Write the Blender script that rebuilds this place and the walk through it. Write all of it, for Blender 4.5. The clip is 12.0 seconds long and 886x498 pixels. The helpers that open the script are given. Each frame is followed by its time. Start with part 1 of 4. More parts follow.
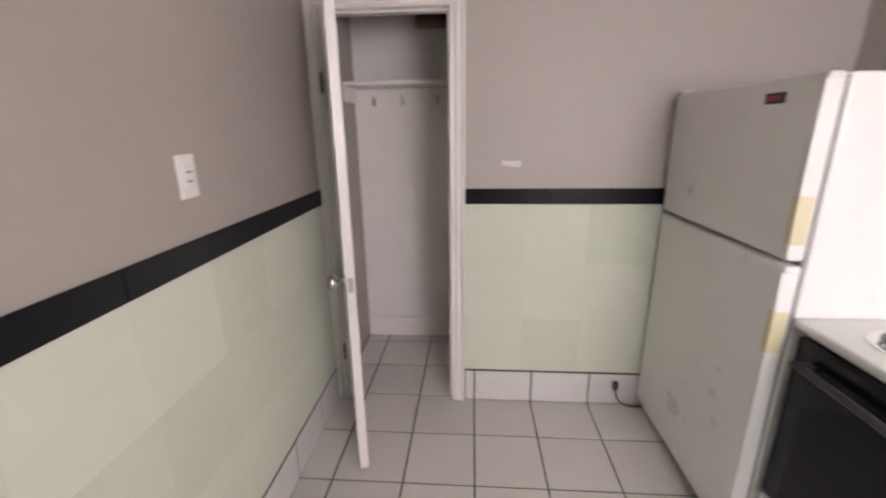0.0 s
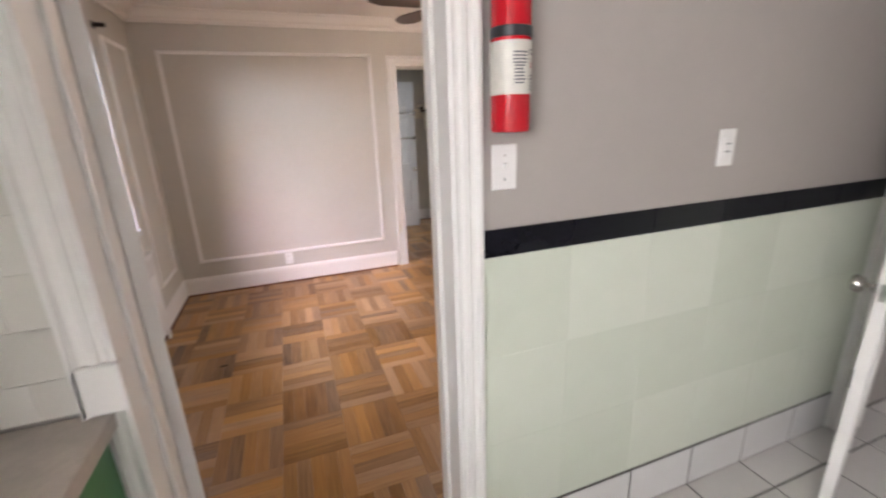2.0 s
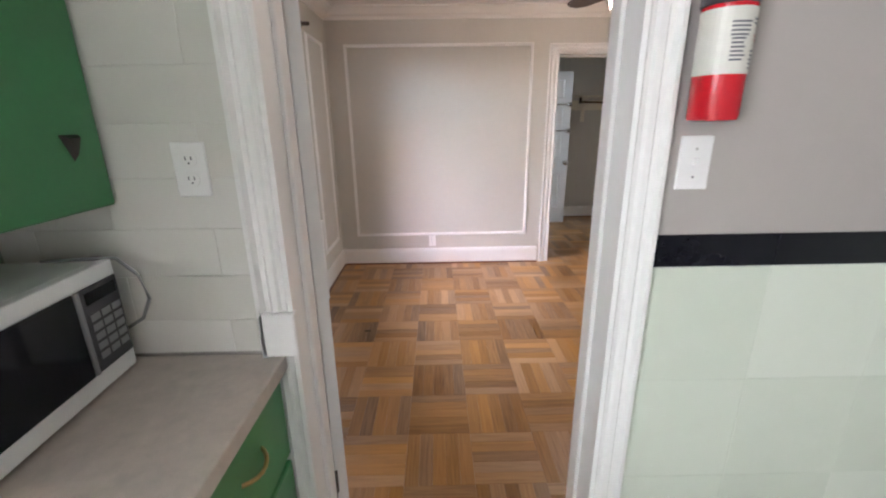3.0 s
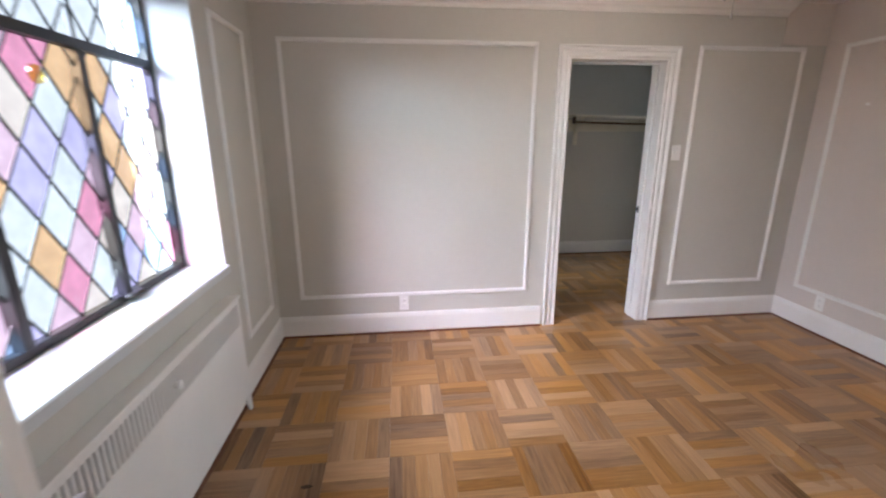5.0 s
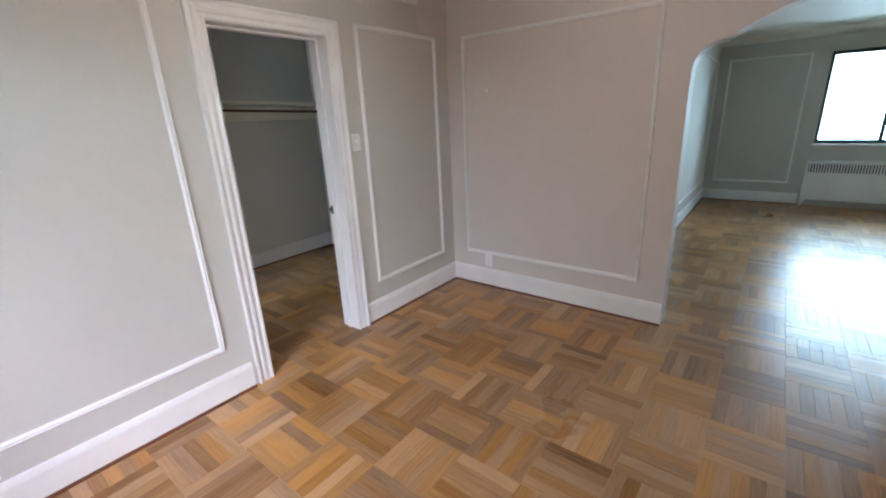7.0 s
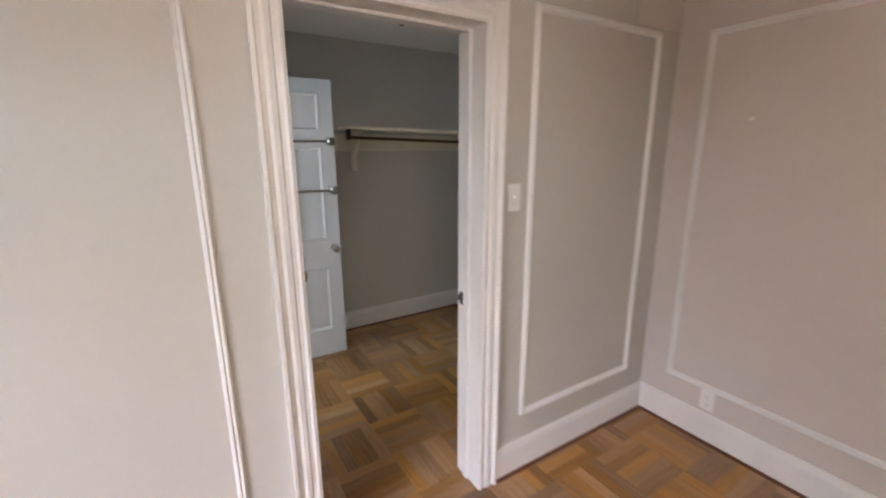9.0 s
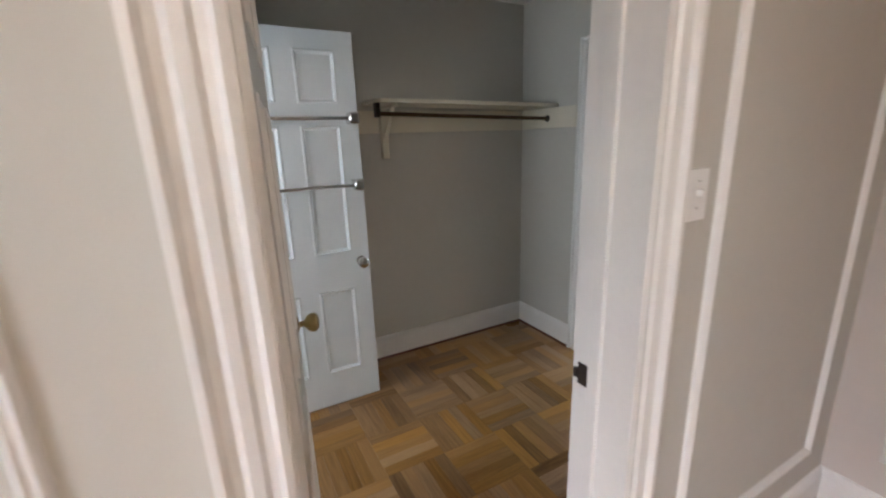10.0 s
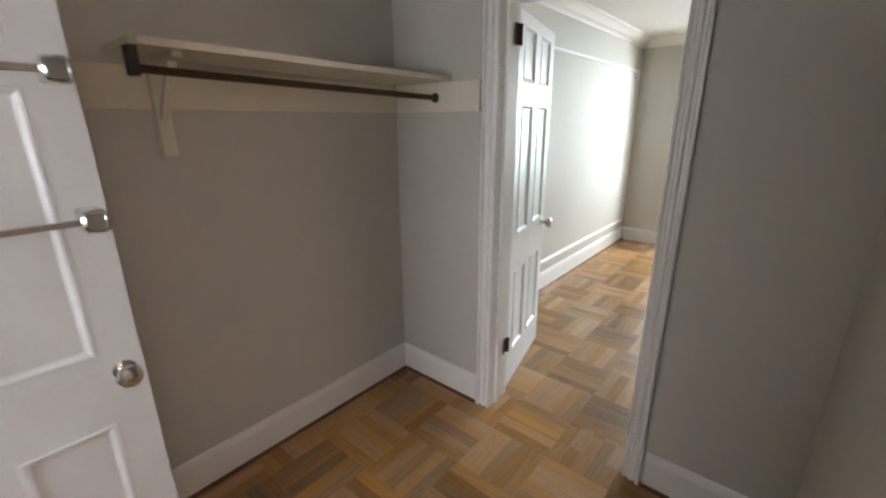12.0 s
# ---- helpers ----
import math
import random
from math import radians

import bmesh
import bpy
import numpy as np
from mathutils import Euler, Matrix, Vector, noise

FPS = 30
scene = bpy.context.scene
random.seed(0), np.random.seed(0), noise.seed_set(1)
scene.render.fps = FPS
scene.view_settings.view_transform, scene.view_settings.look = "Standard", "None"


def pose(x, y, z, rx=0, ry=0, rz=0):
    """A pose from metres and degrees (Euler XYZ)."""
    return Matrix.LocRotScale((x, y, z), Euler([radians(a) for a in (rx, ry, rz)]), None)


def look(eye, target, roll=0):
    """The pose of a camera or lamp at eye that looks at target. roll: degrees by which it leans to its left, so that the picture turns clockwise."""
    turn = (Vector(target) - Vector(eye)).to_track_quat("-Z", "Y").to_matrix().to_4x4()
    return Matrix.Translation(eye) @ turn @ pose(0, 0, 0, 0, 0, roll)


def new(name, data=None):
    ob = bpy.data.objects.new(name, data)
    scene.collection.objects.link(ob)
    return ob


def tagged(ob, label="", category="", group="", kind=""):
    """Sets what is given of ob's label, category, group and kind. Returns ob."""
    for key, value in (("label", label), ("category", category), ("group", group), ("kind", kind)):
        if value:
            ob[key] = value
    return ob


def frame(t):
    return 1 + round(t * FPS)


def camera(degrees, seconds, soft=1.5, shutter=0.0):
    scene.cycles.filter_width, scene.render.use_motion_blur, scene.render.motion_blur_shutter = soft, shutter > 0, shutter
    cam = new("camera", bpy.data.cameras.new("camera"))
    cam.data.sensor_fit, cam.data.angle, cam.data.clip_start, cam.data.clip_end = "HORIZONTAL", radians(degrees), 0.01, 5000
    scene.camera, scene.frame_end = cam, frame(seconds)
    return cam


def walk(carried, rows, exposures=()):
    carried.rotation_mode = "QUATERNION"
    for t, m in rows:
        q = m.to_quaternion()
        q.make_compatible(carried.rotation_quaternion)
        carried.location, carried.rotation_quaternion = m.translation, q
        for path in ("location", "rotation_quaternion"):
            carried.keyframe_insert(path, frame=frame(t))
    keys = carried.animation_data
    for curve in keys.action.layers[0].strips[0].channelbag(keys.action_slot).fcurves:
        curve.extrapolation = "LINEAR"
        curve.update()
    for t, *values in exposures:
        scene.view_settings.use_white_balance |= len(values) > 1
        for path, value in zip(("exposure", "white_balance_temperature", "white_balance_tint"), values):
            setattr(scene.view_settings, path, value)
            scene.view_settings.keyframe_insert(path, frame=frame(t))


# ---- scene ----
cam = camera(93.5, 12.0, soft=2.1, shutter=0.4)
PATH = [
    (0, (0.325, 0.297, 1.487), (2.242, 0.434, 0.934), -0.7),
    (0.7, (0.29, 0.22, 1.487), (1.971, 1.136, 0.906), -1.2),
    (1, (0.247, 0.182, 1.473), (1.732, 1.402, 0.919), -2.6),
    (1.5, (0.149, 0.141, 1.464), (1.235, 1.726, 0.907), -2.7),
    (2, (0.077, 0.09, 1.477), (0.728, 1.893, 0.904), -2.2),
    (2.5, (0.074, 0.092, 1.462), (0.269, 1.995, 0.88), -1.2),
    (2.7, (0.064, 0.096, 1.461), (0.113, 2.005, 0.868), -0.8),
    (4.3, (-0.04, 0.846, 1.5), (-0.046, 2.783, 1.002), -0.8),
    (4.5, (-0.035, 0.994, 1.52), (-0.006, 2.935, 1.042), -0.2),
    (4.6, (-0.03, 1.052, 1.52), (0.017, 2.994, 1.045), 0.1),
    (5, (-0.041, 1.304, 1.493), (0.166, 3.227, 0.982), -0.2),
    (5.5, (-0.009, 1.59, 1.474), (0.522, 3.431, 0.899), -0.7),
    (6, (0.064, 1.838, 1.49), (0.993, 3.513, 0.911), -1.2),
    (6.5, (0.092, 1.98, 1.525), (1.451, 3.322, 0.933), -2.7),
    (6.7, (0.084, 2.018, 1.527), (1.575, 3.206, 0.922), -2.8),
    (8.3, (0.619, 2.462, 1.524), (2.021, 3.794, 1.016), -0.1),
    (8.5, (0.755, 2.605, 1.54), (2.038, 4.061, 1.056), -0.2),
    (9, (0.907, 3.046, 1.583), (1.937, 4.697, 1.12), -0.3),
    (9.5, (1.103, 3.448, 1.553), (1.944, 5.207, 1.106), -0.6),
    (10, (1.175, 3.845, 1.52), (2.083, 5.552, 1.015), -2.0),
    (10.5, (1.366, 4.198, 1.53), (2.288, 5.893, 1.003), -2.0),
    (11, (1.485, 4.467, 1.545), (2.534, 6.096, 1.048), -1.5),
    (11.5, (1.561, 4.646, 1.549), (2.85, 6.089, 1.04), -1.8),
    (12, (1.635, 4.747, 1.53), (3.096, 5.981, 0.945), -0.4),
]
walk(cam, [(t, look(eye, aim, roll)) for t, eye, aim, roll in PATH],
     exposures=[(0.0, 0.15, 6450, 21), (1.5, 0.3, 6300, 17), (2.5, 0.4, 5850, 10), (4.3, 0.4, 5550, 7), (5.5, 0.33, 5400, 5), (6.0, 0.48, 5350, 4), (6.5, 0.35, 5100, 1), (8.5, 0.45, 5800, 7), (9.5, 0.43, 5800, 7),
                (10.5, 0.45, 5900, 5), (11.0, 0.65, 6050, 6), (12.0, 0.7, 6350, 14)])

# ---- light ----
world = bpy.data.worlds.new("sky")
scene.world = world
world.use_nodes = True
wn, wl = world.node_tree.nodes, world.node_tree.links
sky = wn.new("ShaderNodeTexSky")
sky.sky_type, sky.sun_disc = "NISHITA", False
sky.sun_elevation, sky.sun_rotation = radians(48), radians(200)
wl.new(sky.outputs[0], wn["Background"].inputs[0])
wn["Background"].inputs[1].default_value = 0.12
sun_data = bpy.data.lights.new("sun", "SUN")
sun_data.energy, sun_data.angle, sun_data.color = 3.0, radians(0.5), (1.0, 0.95, 0.86)
sun = new("sun", sun_data)
sun.matrix_world = look((0, 0, 20), (6.8, -15.0, 0.5))


def window_light(name, eye, aim, w, h, watts, color):
    """An area lamp: sky light for a window, or added fill light."""
    d = bpy.data.lights.new(name, "AREA")
    d.shape, d.size, d.size_y, d.energy, d.color = "RECTANGLE", w, h, watts, color
    ob = new(name, d)
    ob.matrix_world = look(eye, aim)
    return ob


window_light("sky_light_dining", (-3.5, 1.5, 3.0), (-0.9, 2.9, 1.20), 3.7, 1.9, 1480, (0.95, 0.98, 1.0))
window_light("sky_light_living", (10.2, 0.0, 2.0), (3.2, 1.7, 1.0), 3.2, 2.2, 420, (0.82, 0.92, 1.0))
window_light("sky_light_bedroom", (7.9, 4.75, 2.0), (4.4, 4.95, 0.1), 1.4, 1.3, 180, (0.92, 0.97, 1.0))
# added fill lamp in the windowless side room, brightens the hall
window_light("fill_light_bathroom", (-0.1, 5.5, 1.6), (1.5, 5.7, 1.2), 0.8, 1.0, 16, (0.95, 0.98, 1.0))
window_light("sky_light_kitchen", (-1.12, -0.80, 1.60), (1.4, 0.3, 0.4), 0.9, 1.0, 58, (1.0, 0.93, 0.89))

bulb_data = bpy.data.lights.new("fan_bulb", "POINT")
bulb_data.energy, bulb_data.color, bulb_data.shadow_soft_size = 27, (1.0, 0.76, 0.58), 0.04
new("fan_bulb", bulb_data).location = (1.19, 2.87, 2.07)

# ---- materials ----
MATS = {}


def shade(name, color, rough=0.5, metal=0.0, var=0.08, scale=6.0, bump=0.0, bump_scale=60.0, spec=0.5, coat=0.0, stretch=None):
    """Paint, stone, plastic or metal: a base colour with broad and fine variation and a slight relief."""
    m = bpy.data.materials.new(name)
    m.use_nodes = True
    n, l = m.node_tree.nodes, m.node_tree.links
    b = n["Principled BSDF"]
    b.inputs["Roughness"].default_value, b.inputs["Metallic"].default_value = rough, metal
    b.inputs["Specular IOR Level"].default_value, b.inputs["Coat Weight"].default_value = spec, coat
    tc = n.new("ShaderNodeTexCoord")
    src = tc.outputs["Object"]
    if stretch:
        mp = n.new("ShaderNodeMapping")
        mp.inputs["Scale"].default_value = stretch
        l.new(src, mp.inputs["Vector"])
        src = mp.outputs[0]
    big, fine = n.new("ShaderNodeTexNoise"), n.new("ShaderNodeTexNoise")
    big.inputs["Scale"].default_value, big.inputs["Detail"].default_value = scale, 4
    fine.inputs["Scale"].default_value, fine.inputs["Detail"].default_value = scale * 14, 3
    l.new(src, big.inputs["Vector"]), l.new(src, fine.inputs["Vector"])
    add = n.new("ShaderNodeMath")
    add.operation = "MULTIPLY_ADD"
    l.new(fine.outputs[0], add.inputs[0])
    add.inputs[1].default_value = 0.35
    l.new(big.outputs[0], add.inputs[2])
    ramp = n.new("ShaderNodeMapRange")
    ramp.inputs["From Min"].default_value, ramp.inputs["From Max"].default_value = 0.4, 0.95
    ramp.inputs["To Min"].default_value, ramp.inputs["To Max"].default_value = 1 - var, 1 + var * 0.6
    l.new(add.outputs[0], ramp.inputs["Value"])
    mul = n.new("ShaderNodeVectorMath")
    mul.operation = "SCALE"
    mul.inputs[0].default_value = color
    l.new(ramp.outputs[0], mul.inputs["Scale"])
    l.new(mul.outputs[0], b.inputs["Base Color"])
    rr = n.new("ShaderNodeMapRange")
    rr.inputs["To Min"].default_value, rr.inputs["To Max"].default_value = max(rough - min(0.08, var * 0.8), 0.02), min(rough + min(0.1, var), 1)
    l.new(big.outputs[0], rr.inputs["Value"])
    l.new(rr.outputs[0], b.inputs["Roughness"])
    if bump:
        bt, bn = n.new("ShaderNodeTexNoise"), n.new("ShaderNodeBump")
        bt.inputs["Scale"].default_value, bt.inputs["Detail"].default_value = bump_scale, 3
        l.new(src, bt.inputs["Vector"])
        bn.inputs["Strength"].default_value, bn.inputs["Distance"].default_value = bump, 0.004
        l.new(bt.outputs[0], bn.inputs["Height"])
        l.new(bn.outputs[0], b.inputs["Normal"])
    MATS[name] = m
    return m


def piece_shade(name, low, high, rough, source, wood=False, spec=0.5):
    """Tiles or planks whose tone differs from piece to piece; wood adds grain along each plank."""
    m = bpy.data.materials.new(name)
    m.use_nodes = True
    n, l = m.node_tree.nodes, m.node_tree.links
    b = n["Principled BSDF"]
    b.inputs["Roughness"].default_value, b.inputs["Specular IOR Level"].default_value = rough, spec
    if source == "object":
        rnd = n.new("ShaderNodeObjectInfo").outputs["Random"]
    else:
        rnd = n.new("ShaderNodeNewGeometry").outputs["Random Per Island"]
    mix = n.new("ShaderNodeMix")
    mix.data_type = "RGBA"
    mix.inputs["A"].default_value, mix.inputs["B"].default_value = (*low, 1), (*high, 1)
    if wood:
        uv = n.new("ShaderNodeUVMap")
        uv.uv_map = "grain"
        off = n.new("ShaderNodeVectorMath")
        off.operation = "MULTIPLY_ADD"
        off.inputs[1].default_value = (41.0, 17.0, 0)
        comb = n.new("ShaderNodeCombineXYZ")
        l.new(rnd, comb.inputs[0]), l.new(rnd, comb.inputs[1])
        l.new(comb.outputs[0], off.inputs[0])
        l.new(uv.outputs[0], off.inputs[2])
        mp = n.new("ShaderNodeMapping")
        mp.inputs["Scale"].default_value = (5, 90, 1)
        l.new(off.outputs[0], mp.inputs["Vector"])
        g = n.new("ShaderNodeTexNoise")
        g.inputs["Scale"].default_value, g.inputs["Detail"].default_value, g.inputs["Distortion"].default_value = 1.0, 5, 0.6
        l.new(mp.outputs[0], g.inputs["Vector"])
        worn = n.new("ShaderNodeTexNoise")
        geo = n.new("ShaderNodeNewGeometry")
        worn.inputs["Scale"].default_value, worn.inputs["Detail"].default_value = 1.3, 4
        l.new(geo.outputs["Position"], worn.inputs["Vector"])
        f1 = n.new("ShaderNodeMath")
        f1.operation = "MULTIPLY_ADD"
        l.new(g.outputs[0], f1.inputs[0])
        f1.inputs[1].default_value = 0.75
        sc = n.new("ShaderNodeMath")
        sc.operation = "MULTIPLY_ADD"
        l.new(rnd, sc.inputs[0])
        sc.inputs[1].default_value, sc.inputs[2].default_value = 0.52, -0.47
        cell, whole, wn_sq, sq = n.new("ShaderNodeVectorMath"), n.new("ShaderNodeVectorMath"), n.new("ShaderNodeTexWhiteNoise"), n.new("ShaderNodeMath")
        cell.operation, whole.operation, sq.operation = "MULTIPLY_ADD", "FLOOR", "MULTIPLY_ADD"
        cell.inputs[1].default_value, cell.inputs[2].default_value = (1 / 0.30, 1 / 0.30, 0), (-0.18 / 0.30, -3.02 / 0.30, 0.5)
        l.new(geo.outputs["Position"], cell.inputs[0]), l.new(cell.outputs[0], whole.inputs[0]), l.new(whole.outputs[0], wn_sq.inputs["Vector"])
        l.new(wn_sq.outputs["Value"], sq.inputs[0])
        sq.inputs[1].default_value = 0.38
        l.new(sc.outputs[0], sq.inputs[2]), l.new(sq.outputs[0], f1.inputs[2])
        f2 = n.new("ShaderNodeMath")
        f2.operation = "MULTIPLY_ADD"
        l.new(worn.outputs[0], f2.inputs[0])
        f2.inputs[1].default_value = 0.45
        l.new(f1.outputs[0], f2.inputs[2])
        f2.use_clamp = True
        l.new(f2.outputs[0], mix.inputs["Factor"])
        hue = n.new("ShaderNodeHueSaturation")
        hsv = n.new("ShaderNodeMapRange")
        hsv.inputs["To Min"].default_value, hsv.inputs["To Max"].default_value = 0.82, 1.12
        odd = n.new("ShaderNodeMath")
        odd.operation = "FRACT"
        sev = n.new("ShaderNodeMath")
        sev.operation = "MULTIPLY"
        sev.inputs[1].default_value = 7.3
        l.new(rnd, sev.inputs[0]), l.new(sev.outputs[0], odd.inputs[0])
        l.new(odd.outputs[0], hsv.inputs["Value"])
        l.new(hsv.outputs[0], hue.inputs["Saturation"])
        l.new(mix.outputs["Result"], hue.inputs["Color"])
        l.new(hue.outputs[0], b.inputs["Base Color"])
        ro = n.new("ShaderNodeMapRange")
        ro.inputs["To Min"].default_value, ro.inputs["To Max"].default_value = rough - 0.1, rough + 0.14
        l.new(worn.outputs[0], ro.inputs["Value"])
        l.new(ro.outputs[0], b.inputs["Roughness"])
        bn = n.new("ShaderNodeBump")
        bn.inputs["Strength"].default_value, bn.inputs["Distance"].default_value = 0.12, 0.001
        l.new(g.outputs[0], bn.inputs["Height"])
        l.new(bn.outputs[0], b.inputs["Normal"])
    else:
        tc, nz = n.new("ShaderNodeTexCoord"), n.new("ShaderNodeTexNoise")
        nz.inputs["Scale"].default_value, nz.inputs["Detail"].default_value = 9, 5
        l.new(tc.outputs["Object"], nz.inputs["Vector"])
        f = n.new("ShaderNodeMath")
        f.operation = "MULTIPLY_ADD"
        l.new(nz.outputs[0], f.inputs[0])
        f.inputs[1].default_value = 0.6
        s = n.new("ShaderNodeMath")
        s.operation = "MULTIPLY_ADD"
        s.inputs[1].default_value, s.inputs[2].default_value = 0.8, -0.2
        l.new(rnd, s.inputs[0]), l.new(s.outputs[0], f.inputs[2])
        f.use_clamp = True
        l.new(f.outputs[0], mix.inputs["Factor"])
        l.new(mix.outputs["Result"], b.inputs["Base Color"])
    MATS[name] = m
    return m


def tinted(name, color, gloss=0.06):
    """A thin coloured pane: lets light through in its colour, with a slight mirror on top."""
    m = bpy.data.materials.new(name)
    m.use_nodes = True
    n, l = m.node_tree.nodes, m.node_tree.links
    out = n["Material Output"]
    tr, gl, mx = n.new("ShaderNodeBsdfTransparent"), n.new("ShaderNodeBsdfGlossy"), n.new("ShaderNodeMixShader")
    nz, cm = n.new("ShaderNodeTexNoise"), n.new("ShaderNodeMix")
    cm.data_type = "RGBA"
    nz.inputs["Scale"].default_value = 14
    tc = n.new("ShaderNodeTexCoord")
    l.new(tc.outputs["Object"], nz.inputs["Vector"])
    cm.inputs["A"].default_value, cm.inputs["B"].default_value = (*[c * 0.75 for c in color], 1), (*[min(1, c * 1.15) for c in color], 1)
    l.new(nz.outputs[0], cm.inputs["Factor"])
    l.new(cm.outputs["Result"], tr.inputs[0])
    gl.inputs["Roughness"].default_value = 0.08
    mx.inputs[0].default_value = gloss
    l.new(tr.outputs[0], mx.inputs[1]), l.new(gl.outputs[0], mx.inputs[2])
    l.new(mx.outputs[0], out.inputs[0])
    MATS[name] = m
    return m


def daylight(name, color, strength, trunks=False):
    """The bright outdoors behind a window."""
    m = bpy.data.materials.new(name)
    m.use_nodes = True
    n, l = m.node_tree.nodes, m.node_tree.links
    n.remove(n["Principled BSDF"])
    em = n.new("ShaderNodeEmission")
    em.inputs[1].default_value = strength
    tc, mp, nz, mx = n.new("ShaderNodeTexCoord"), n.new("ShaderNodeMapping"), n.new("ShaderNodeTexNoise"), n.new("ShaderNodeMix")
    mp.inputs["Scale"].default_value = (1.6, 1.6, 0.25) if trunks else (0.8, 0.8, 0.8)
    nz.inputs["Scale"].default_value, nz.inputs["Detail"].default_value = 1.5, 5
    mx.data_type = "RGBA"
    mx.inputs["A"].default_value = (0.35, 0.5, 0.12, 1) if trunks else (*[c * 0.9 for c in color], 1)
    mx.inputs["B"].default_value = (*color, 1)
    rg = n.new("ShaderNodeMapRange")
    rg.inputs["From Min"].default_value, rg.inputs["From Max"].default_value = 0.36, 0.5
    l.new(tc.outputs["Object"], mp.inputs["Vector"]), l.new(mp.outputs[0], nz.inputs["Vector"])
    l.new(nz.outputs[0], rg.inputs["Value"]), l.new(rg.outputs[0], mx.inputs["Factor"])
    l.new(mx.outputs["Result"], em.inputs[0]), l.new(em.outputs[0], n["Material Output"].inputs[0])
    MATS[name] = m
    return m


WALL = shade("warm_grey_wall_paint", (0.555, 0.535, 0.485), 0.66, var=0.05, scale=1.5, bump=0.12, bump_scale=180, spec=0.35)
EASTP = shade("pinkish_grey_wall_paint", (0.65, 0.59, 0.545), 0.6, var=0.05, scale=1.5, bump=0.12, bump_scale=180)
KWALL = shade("kitchen_grey_wall_paint", (0.43, 0.395, 0.365), 0.5, var=0.05, scale=1.5, bump=0.12, bump_scale=180)
WHITE = shade("white_gloss_paint", (0.80, 0.785, 0.76), 0.35, var=0.05, scale=4, bump=0.06, bump_scale=50)
CEIL = shade("ceiling_white_paint", (0.78, 0.75, 0.70), 0.7, var=0.04, scale=2, bump=0.1, bump_scale=120)
DOORW = shade("blue_white_door_paint", (0.76, 0.775, 0.785), 0.35, var=0.05, scale=4, bump=0.06, bump_scale=60)
PLATE = shade("white_plastic", (0.82, 0.81, 0.79), 0.3, var=0.03)
SLOT_SHADE = shade("dark_slots_and_grille_shade", (0.03, 0.03, 0.03), 0.6)
BLACKT = shade("black_glazed_tile", (0.008, 0.008, 0.012), 0.22, var=0.3, spec=0.28)
GROUT = shade("grey_grout", (0.085, 0.078, 0.072), 0.9, var=0.2, scale=20)
SUBFLOOR = shade("dark_wood_joints", (0.055, 0.028, 0.014), 0.8, var=0.2)
BRASS = shade("worn_brass", (0.42, 0.30, 0.13), 0.3, metal=1.0, var=0.25, scale=30)
CHROME = shade("chrome", (0.72, 0.71, 0.69), 0.14, metal=1.0, var=0.06)
NICKEL = shade("satin_nickel", (0.50, 0.48, 0.45), 0.28, metal=1.0, var=0.1)
IRON = shade("dark_hinge_iron", (0.06, 0.05, 0.045), 0.45, metal=0.7, var=0.3, scale=40)
LEAD = shade("dark_window_metal", (0.025, 0.023, 0.022), 0.5, var=0.2)
GREEN = shade("green_cabinet_paint", (0.055, 0.20, 0.075), 0.4, var=0.12, scale=5, bump=0.05)
COUNTER = shade("beige_laminate", (0.46, 0.41, 0.36), 0.42, var=0.14, scale=30, bump=0.03)
APPL = shade("white_enamel", (0.74, 0.75, 0.73), 0.28, var=0.03, bump=0.03, bump_scale=260)
YELLOWED = shade("yellowed_plastic", (0.66, 0.60, 0.40), 0.4, var=0.1)
BLACKG = shade("black_oven_glass", (0.006, 0.006, 0.010), 0.08, var=0.2, spec=0.22)
DARKP = shade("dark_plastic", (0.03, 0.03, 0.035), 0.35, var=0.2)
GREYP = shade("grey_rubber", (0.22, 0.22, 0.22), 0.5)
RED = shade("red_enamel", (0.52, 0.012, 0.022), 0.22, var=0.06)
PAPER = shade("label_paper", (0.66, 0.64, 0.58), 0.45, var=0.06, scale=40)
INK = shade("label_ink", (0.14, 0.14, 0.16), 0.6)
INKRED = shade("label_red_ink", (0.45, 0.05, 0.05), 0.6)
PIPE = shade("dark_brown_pipe", (0.10, 0.05, 0.035), 0.3, var=0.4, scale=12)
RODM = shade("bronze_rod", (0.10, 0.065, 0.035), 0.35, metal=0.8, var=0.2)
BLADE = shade("dark_walnut_blade", (0.035, 0.02, 0.012), 0.4, var=0.3, stretch=(2, 25, 2))
FROST = shade("frosted_glass_shade", (0.82, 0.78, 0.74), 0.25, var=0.04)
CREAM = shade("cream_shelf_paint", (0.72, 0.67, 0.55), 0.45, var=0.05)
SHOE = shade("reddish_wood_stain", (0.13, 0.045, 0.018), 0.45, var=0.3, scale=10)
KNOT = shade("dark_knot", (0.025, 0.014, 0.008), 0.6)
CLEAR = tinted("clear_pane", (0.95, 0.97, 0.96))
PANES = [tinted("pane_" + k, c) for k, c in (("white", (0.93, 0.93, 0.95)), ("pink", (0.95, 0.62, 0.72)), ("lilac", (0.70, 0.62, 0.92)),
         ("amber", (0.95, 0.56, 0.30)), ("rose", (0.88, 0.36, 0.50)), ("blue", (0.50, 0.62, 0.90)), ("peach", (0.97, 0.76, 0.66)))]
OUT_LIV = daylight("bright_garden", (0.72, 0.88, 1.0), 9.0, trunks=True)
OUT = daylight("bright_sky", (1.0, 1.0, 1.0), 0.95)
PLANK = piece_shade("oak_plank", (0.092, 0.037, 0.011), (0.50, 0.278, 0.105), 0.30, "object", wood=True)
